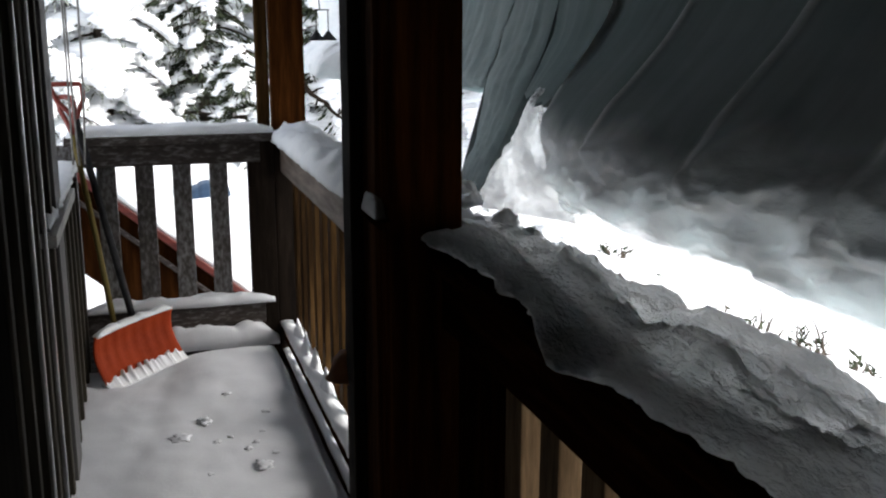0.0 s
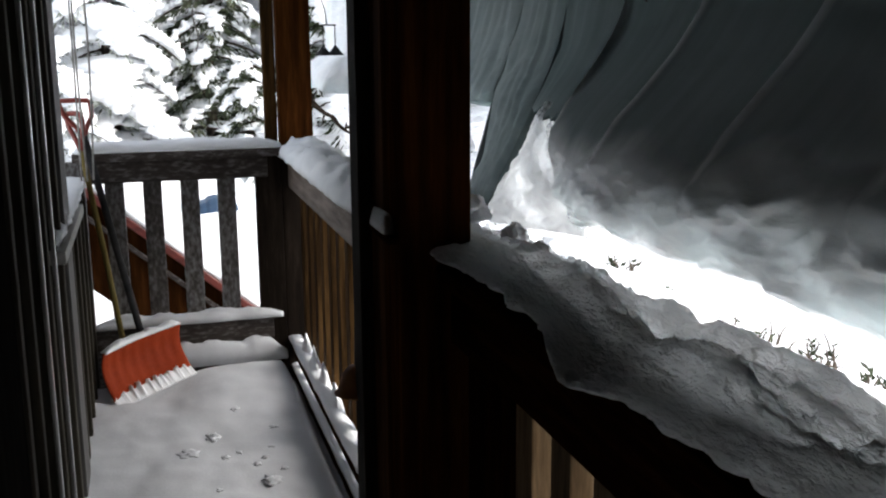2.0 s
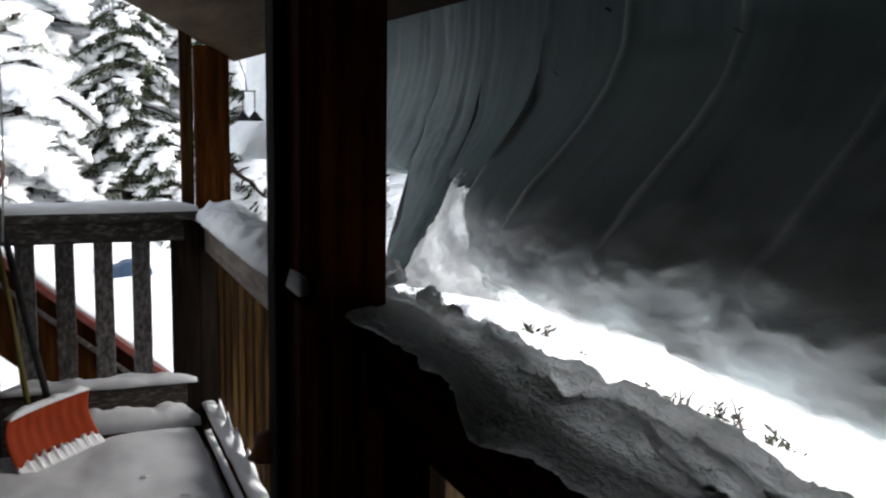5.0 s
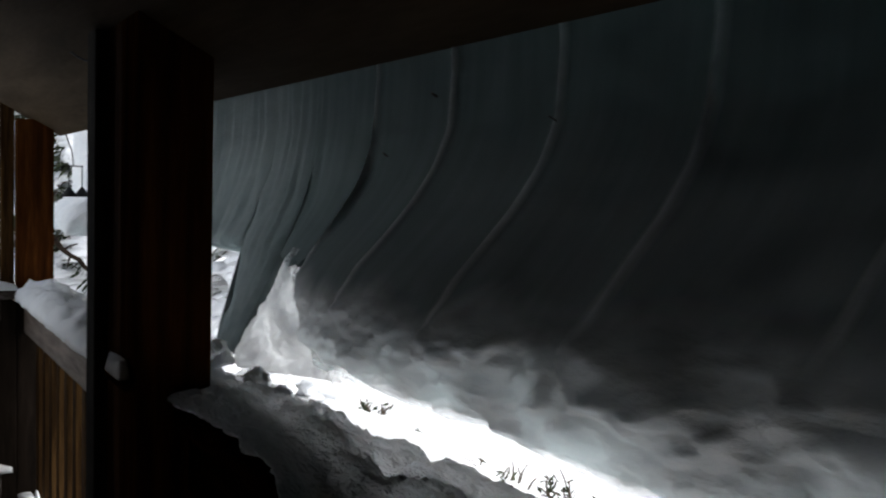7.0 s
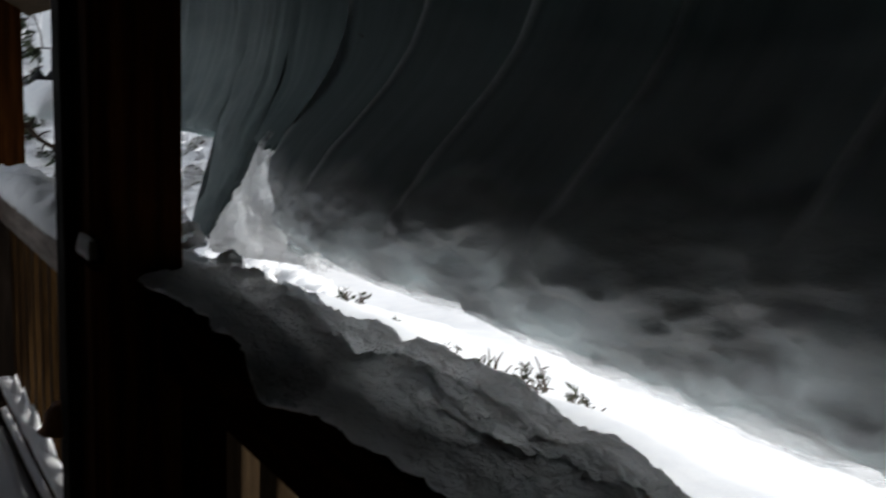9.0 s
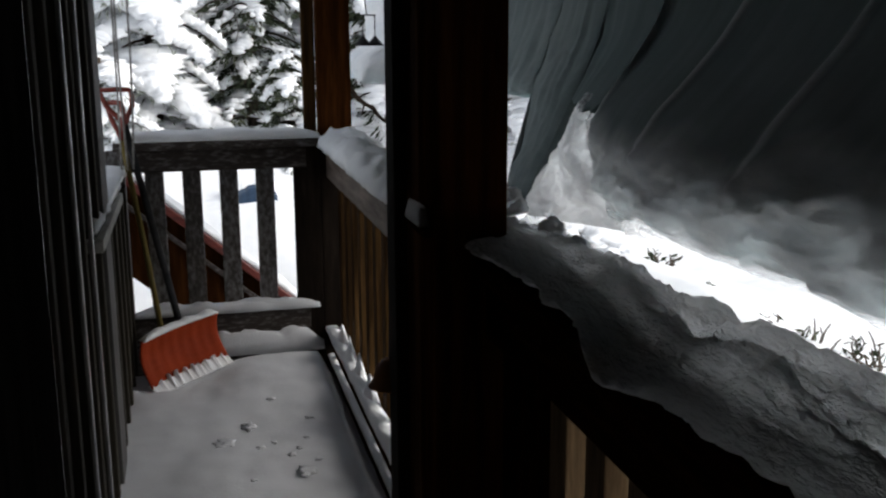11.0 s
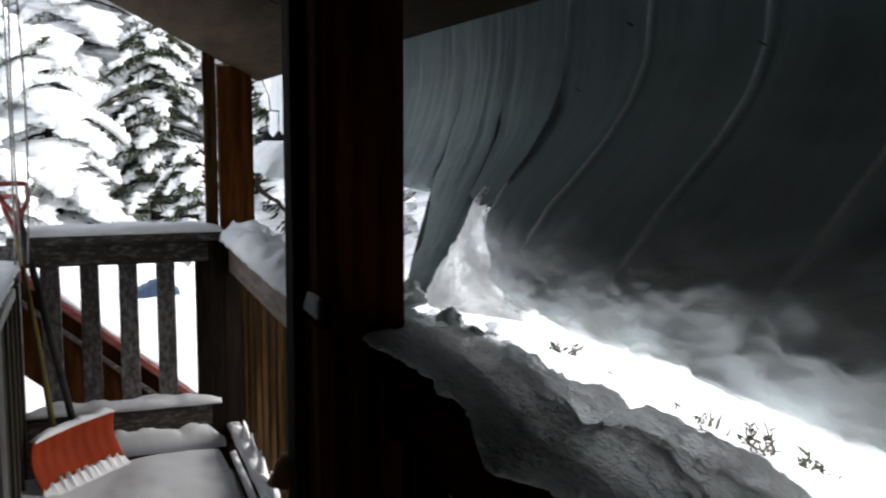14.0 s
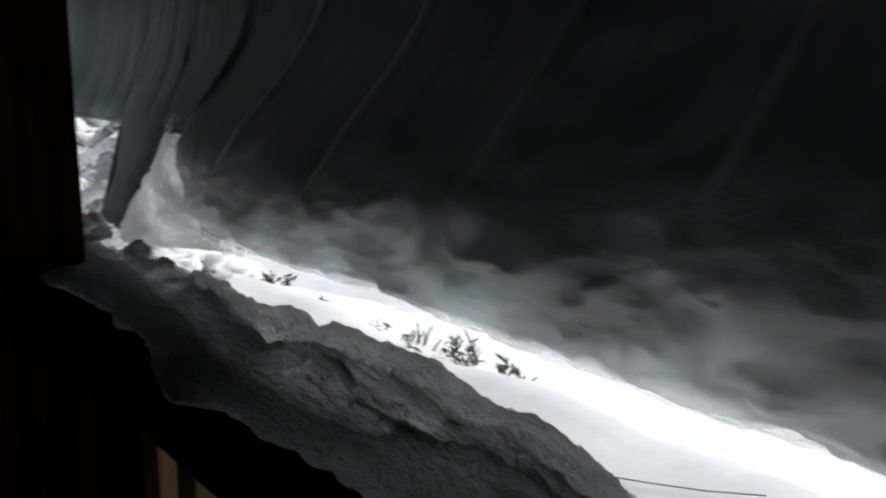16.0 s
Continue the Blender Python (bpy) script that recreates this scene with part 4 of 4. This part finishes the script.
def conifer(height, spread, boughs, seed, pads=110, heavy=1.0, leaf=NEEDLES, sprays=42):
    rnd = random.Random(seed)
    t = thing("conifer", (0, 0, 0), "dark green conifer with drooping boughs loaded with snow", "tree", "snow-laden trees")
    pts = [(0.03 * math.sin(k), 0.03 * math.cos(k * 1.3), height * k / 8 - 0.6) for k in range(9)]
    tube("trunk", pts, [0.1 * (1 - k / 9) + 0.012 for k in range(9)], BARK, t, "", 9)
    verts, faces = [], []
    snow = []
    limbs = bmesh.new()
    for i in range(boughs):
        h = height * (0.04 + 0.92 * (i + rnd.random()) / boughs) - 0.5
        a = i * 2.399 + rnd.uniform(-0.3, 0.3)
        length = spread * (1 - 0.7 * (h + 0.5) / height) * rnd.uniform(0.5, 1.25)
        out, side = Vector((math.cos(a), math.sin(a), 0)), Vector((-math.sin(a), math.cos(a), 0))
        line = []
        for k in range(7):
            s = k / 6
            line.append(out * (length * s) + side * (0.08 * length * math.sin(s * 3 + i)) + Vector((0, 0, h + 0.1 * length * s - 0.55 * length * s * s)))
        made = tube_bm(line, [0.016 * (1 - k / 7) + 0.003 for k in range(7)], 5)
        tmp = bpy.data.meshes.new("limb")
        made.to_mesh(tmp)
        made.free()
        limbs.from_mesh(tmp)
        bpy.data.meshes.remove(tmp)
        for n in range(sprays):
            s = rnd.uniform(0.12, 1.0)
            p = line[min(5, int(s * 6))].lerp(line[min(6, int(s * 6) + 1)], s * 6 % 1)
            w = 0.3 * length * (1.1 - s) + 0.05
            off = rnd.uniform(-1, 1)
            p = p + side * (off * w) + Vector((0, 0, -0.25 * abs(off) * w - rnd.random() * 0.03))
            d = (out * rnd.uniform(0.2, 1) + side * (off * 1.1 + rnd.uniform(-0.4, 0.4)) + Vector((0, 0, rnd.uniform(-1.3, -0.1)))).normalized()
            ln = rnd.uniform(0.05, 0.12)
            e = d.cross(Vector((rnd.uniform(-1, 1), rnd.uniform(-1, 1), rnd.uniform(-1, 1)))).normalized() * rnd.uniform(0.006, 0.013)
            b = len(verts)
            verts += [p - e * 0.4, p + d * ln * 0.5 - e, p + d * ln, p + d * ln * 0.5 + e]
            faces.append((b, b + 1, b + 2, b + 3))
        for q in range(pads):
            s = 0.14 + 0.86 * (q % 10) / 9 if q < 10 else 0.2 + 0.8 * ((q * 0.618) % 1.0)
            if rnd.random() < 0.08:
                continue
            p = line[min(5, int(s * 6))].lerp(line[min(6, int(s * 6) + 1)], s * 6 % 1)
            d = (line[min(6, int(s * 6) + 1)] - line[min(5, int(s * 6))]).normalized()
            up = side.cross(d).normalized()
            if up.z < 0:
                up = -up
            w = ((0.18 if q < 10 else 0.35) * length * (1.15 - s) + 0.03) * rnd.uniform(0.5, 1.3) * heavy
            snow.append((p + up * 0.025 + side * rnd.uniform(-1, 1) * w * (2.0 if q < 10 else 0.4), (d * length * 0.075 * rnd.uniform(0.6, 1.5), side * w, up * rnd.uniform(0.03, 0.08) * heavy)))
    tagged(part("branchwork", finish(limbs, "branchwork", BARK, True), t), kind="stuff")
    tagged(part("crown", mesh("crown", verts, faces, leaf), t, "dark green needles"), kind="stuff")
    base_v, base_f = [], []
    ico = bmesh.new()
    bmesh.ops.create_icosphere(ico, subdivisions=1, radius=1.0)
    iv = [v.co.copy() for v in ico.verts]
    jf = [[v.index for v in f.verts] for f in ico.faces]
    ico.free()
    for q, (c, ax) in enumerate(snow):
        b = len(base_v)
        for v in iv:
            k = 1 + 0.7 * noise.noise((v.x * 1.6 + q * 3.1, v.y * 1.6, v.z * 1.6)) + 0.25 * noise.noise((v.x * 3.7 + q, v.y * 3.7, v.z * 3.7))
            z = v.z * k * (1 if v.z > 0 else 0.3)
            base_v.append(c + ax[0] * (v.x * k) + ax[1] * (v.y * k) + ax[2] * z)
        base_f += [[b + n for n in f] for f in jf]
    tagged(part("snow_load", mesh("snow_load", base_v, base_f, SNOW, True), t, "white snow weighing on the boughs"), kind="stuff")
    return t


tree_a = conifer(3.6, 1.3, 66, 5)
tree_b = conifer(5.2, 1.55, 88, 9)
tree_c = conifer(3.7, 1.1, 90, 31, 34, 0.85, DARK_NEEDLES, 150)
tree_d = conifer(4.3, 1.25, 90, 47, 20, 0.75, DARK_NEEDLES, 150)
TREES = [(2, 1.3, 8.7, -0.6, 0.66), (3, 1.1, 9.9, -0.6, 0.86), (2, 2.3, 9.9, -0.5, 1.15), (2, 1.22, 8.0, 0.25, 0.22), (0, 0.25, 9.3, -0.5, 0.95), (1, -0.55, 9.8, -0.6, 0.9), (1, 0.4, 11.6, -0.4, 1.0), (0, -0.1, 8.6, -0.75, 0.72), (1, -1.6, 11.5, -0.4, 1.05), (1, 1.7, 12.2, -0.3, 1.0), (0, 2.7, 10.4, -0.2, 1.0), (1, -2.6, 13.5, -0.3, 1.2), (1, 0.2, 14.8, -0.2, 1.25), (1, 3.2, 13.4, -0.2, 1.2), (1, 1.6, 16.5, 0.0, 1.4), (1, -1.5, 16.0, 0.0, 1.4), (0, 3.4, 8.6, 0.0, 0.8), (1, 4.9, 11.0, 0.0, 1.1)]
first = {0: tree_a, 1: tree_b, 2: tree_c, 3: tree_d}
used = set()
for i, (kind, x, y, z, k) in enumerate(TREES):
    m = pose(x, y, z, 0, 0, 67 * i + 20)
    if kind in used:
        tree = copy_thing(first[kind], m)
    else:
        tree = first[kind]
        tree.matrix_basis = m
        used.add(kind)
    tree.scale = (k, k, k)

# ---- debris on the slab and a bough in the gap ----
for i, (y, z) in enumerate(((2.71, 1.8), (2.94, 1.664), (2.21, 1.717))):
    c = Vector((slab_x(y, z) - 0.004, y, z))
    pts = [c + Vector((0, -0.012, -0.004)), c + Vector((-0.004, 0, 0.003)), c + Vector((0, 0.014, 0.006))]
    tagged(tube("needle_scrap", pts, 0.0018 if i else 0.0026, BARK, None, "", 5), "dark scrap of bark stuck in the snow slab", "debris", "scraps in the slab")
random.seed(8)
bough = thing("fallen_bough", (1.75, 7.5, 1.0), "dark snow-covered bough lying beyond the railing", "branch")
line = [Vector((1.55 + 0.05 * k, 7.5 + 0.02 * k, 1.23 - 0.042 * k + 0.012 * math.sin(2 * k))) for k in range(9)]
tube("stem", line, [0.02 - 0.0015 * k for k in range(9)], DARK, bough, "", 7)
for k in range(14):
    p = random.choice(line)
    q = p + Vector((random.uniform(-0.1, 0.1), random.uniform(-0.1, 0.1), random.uniform(-0.12, 0.1)))
    tube("twig", [p, p.lerp(q, 0.5) + Vector((0, 0, 0.01)), q], [0.009, 0.007, 0.004], DARK, bough, "", 5)
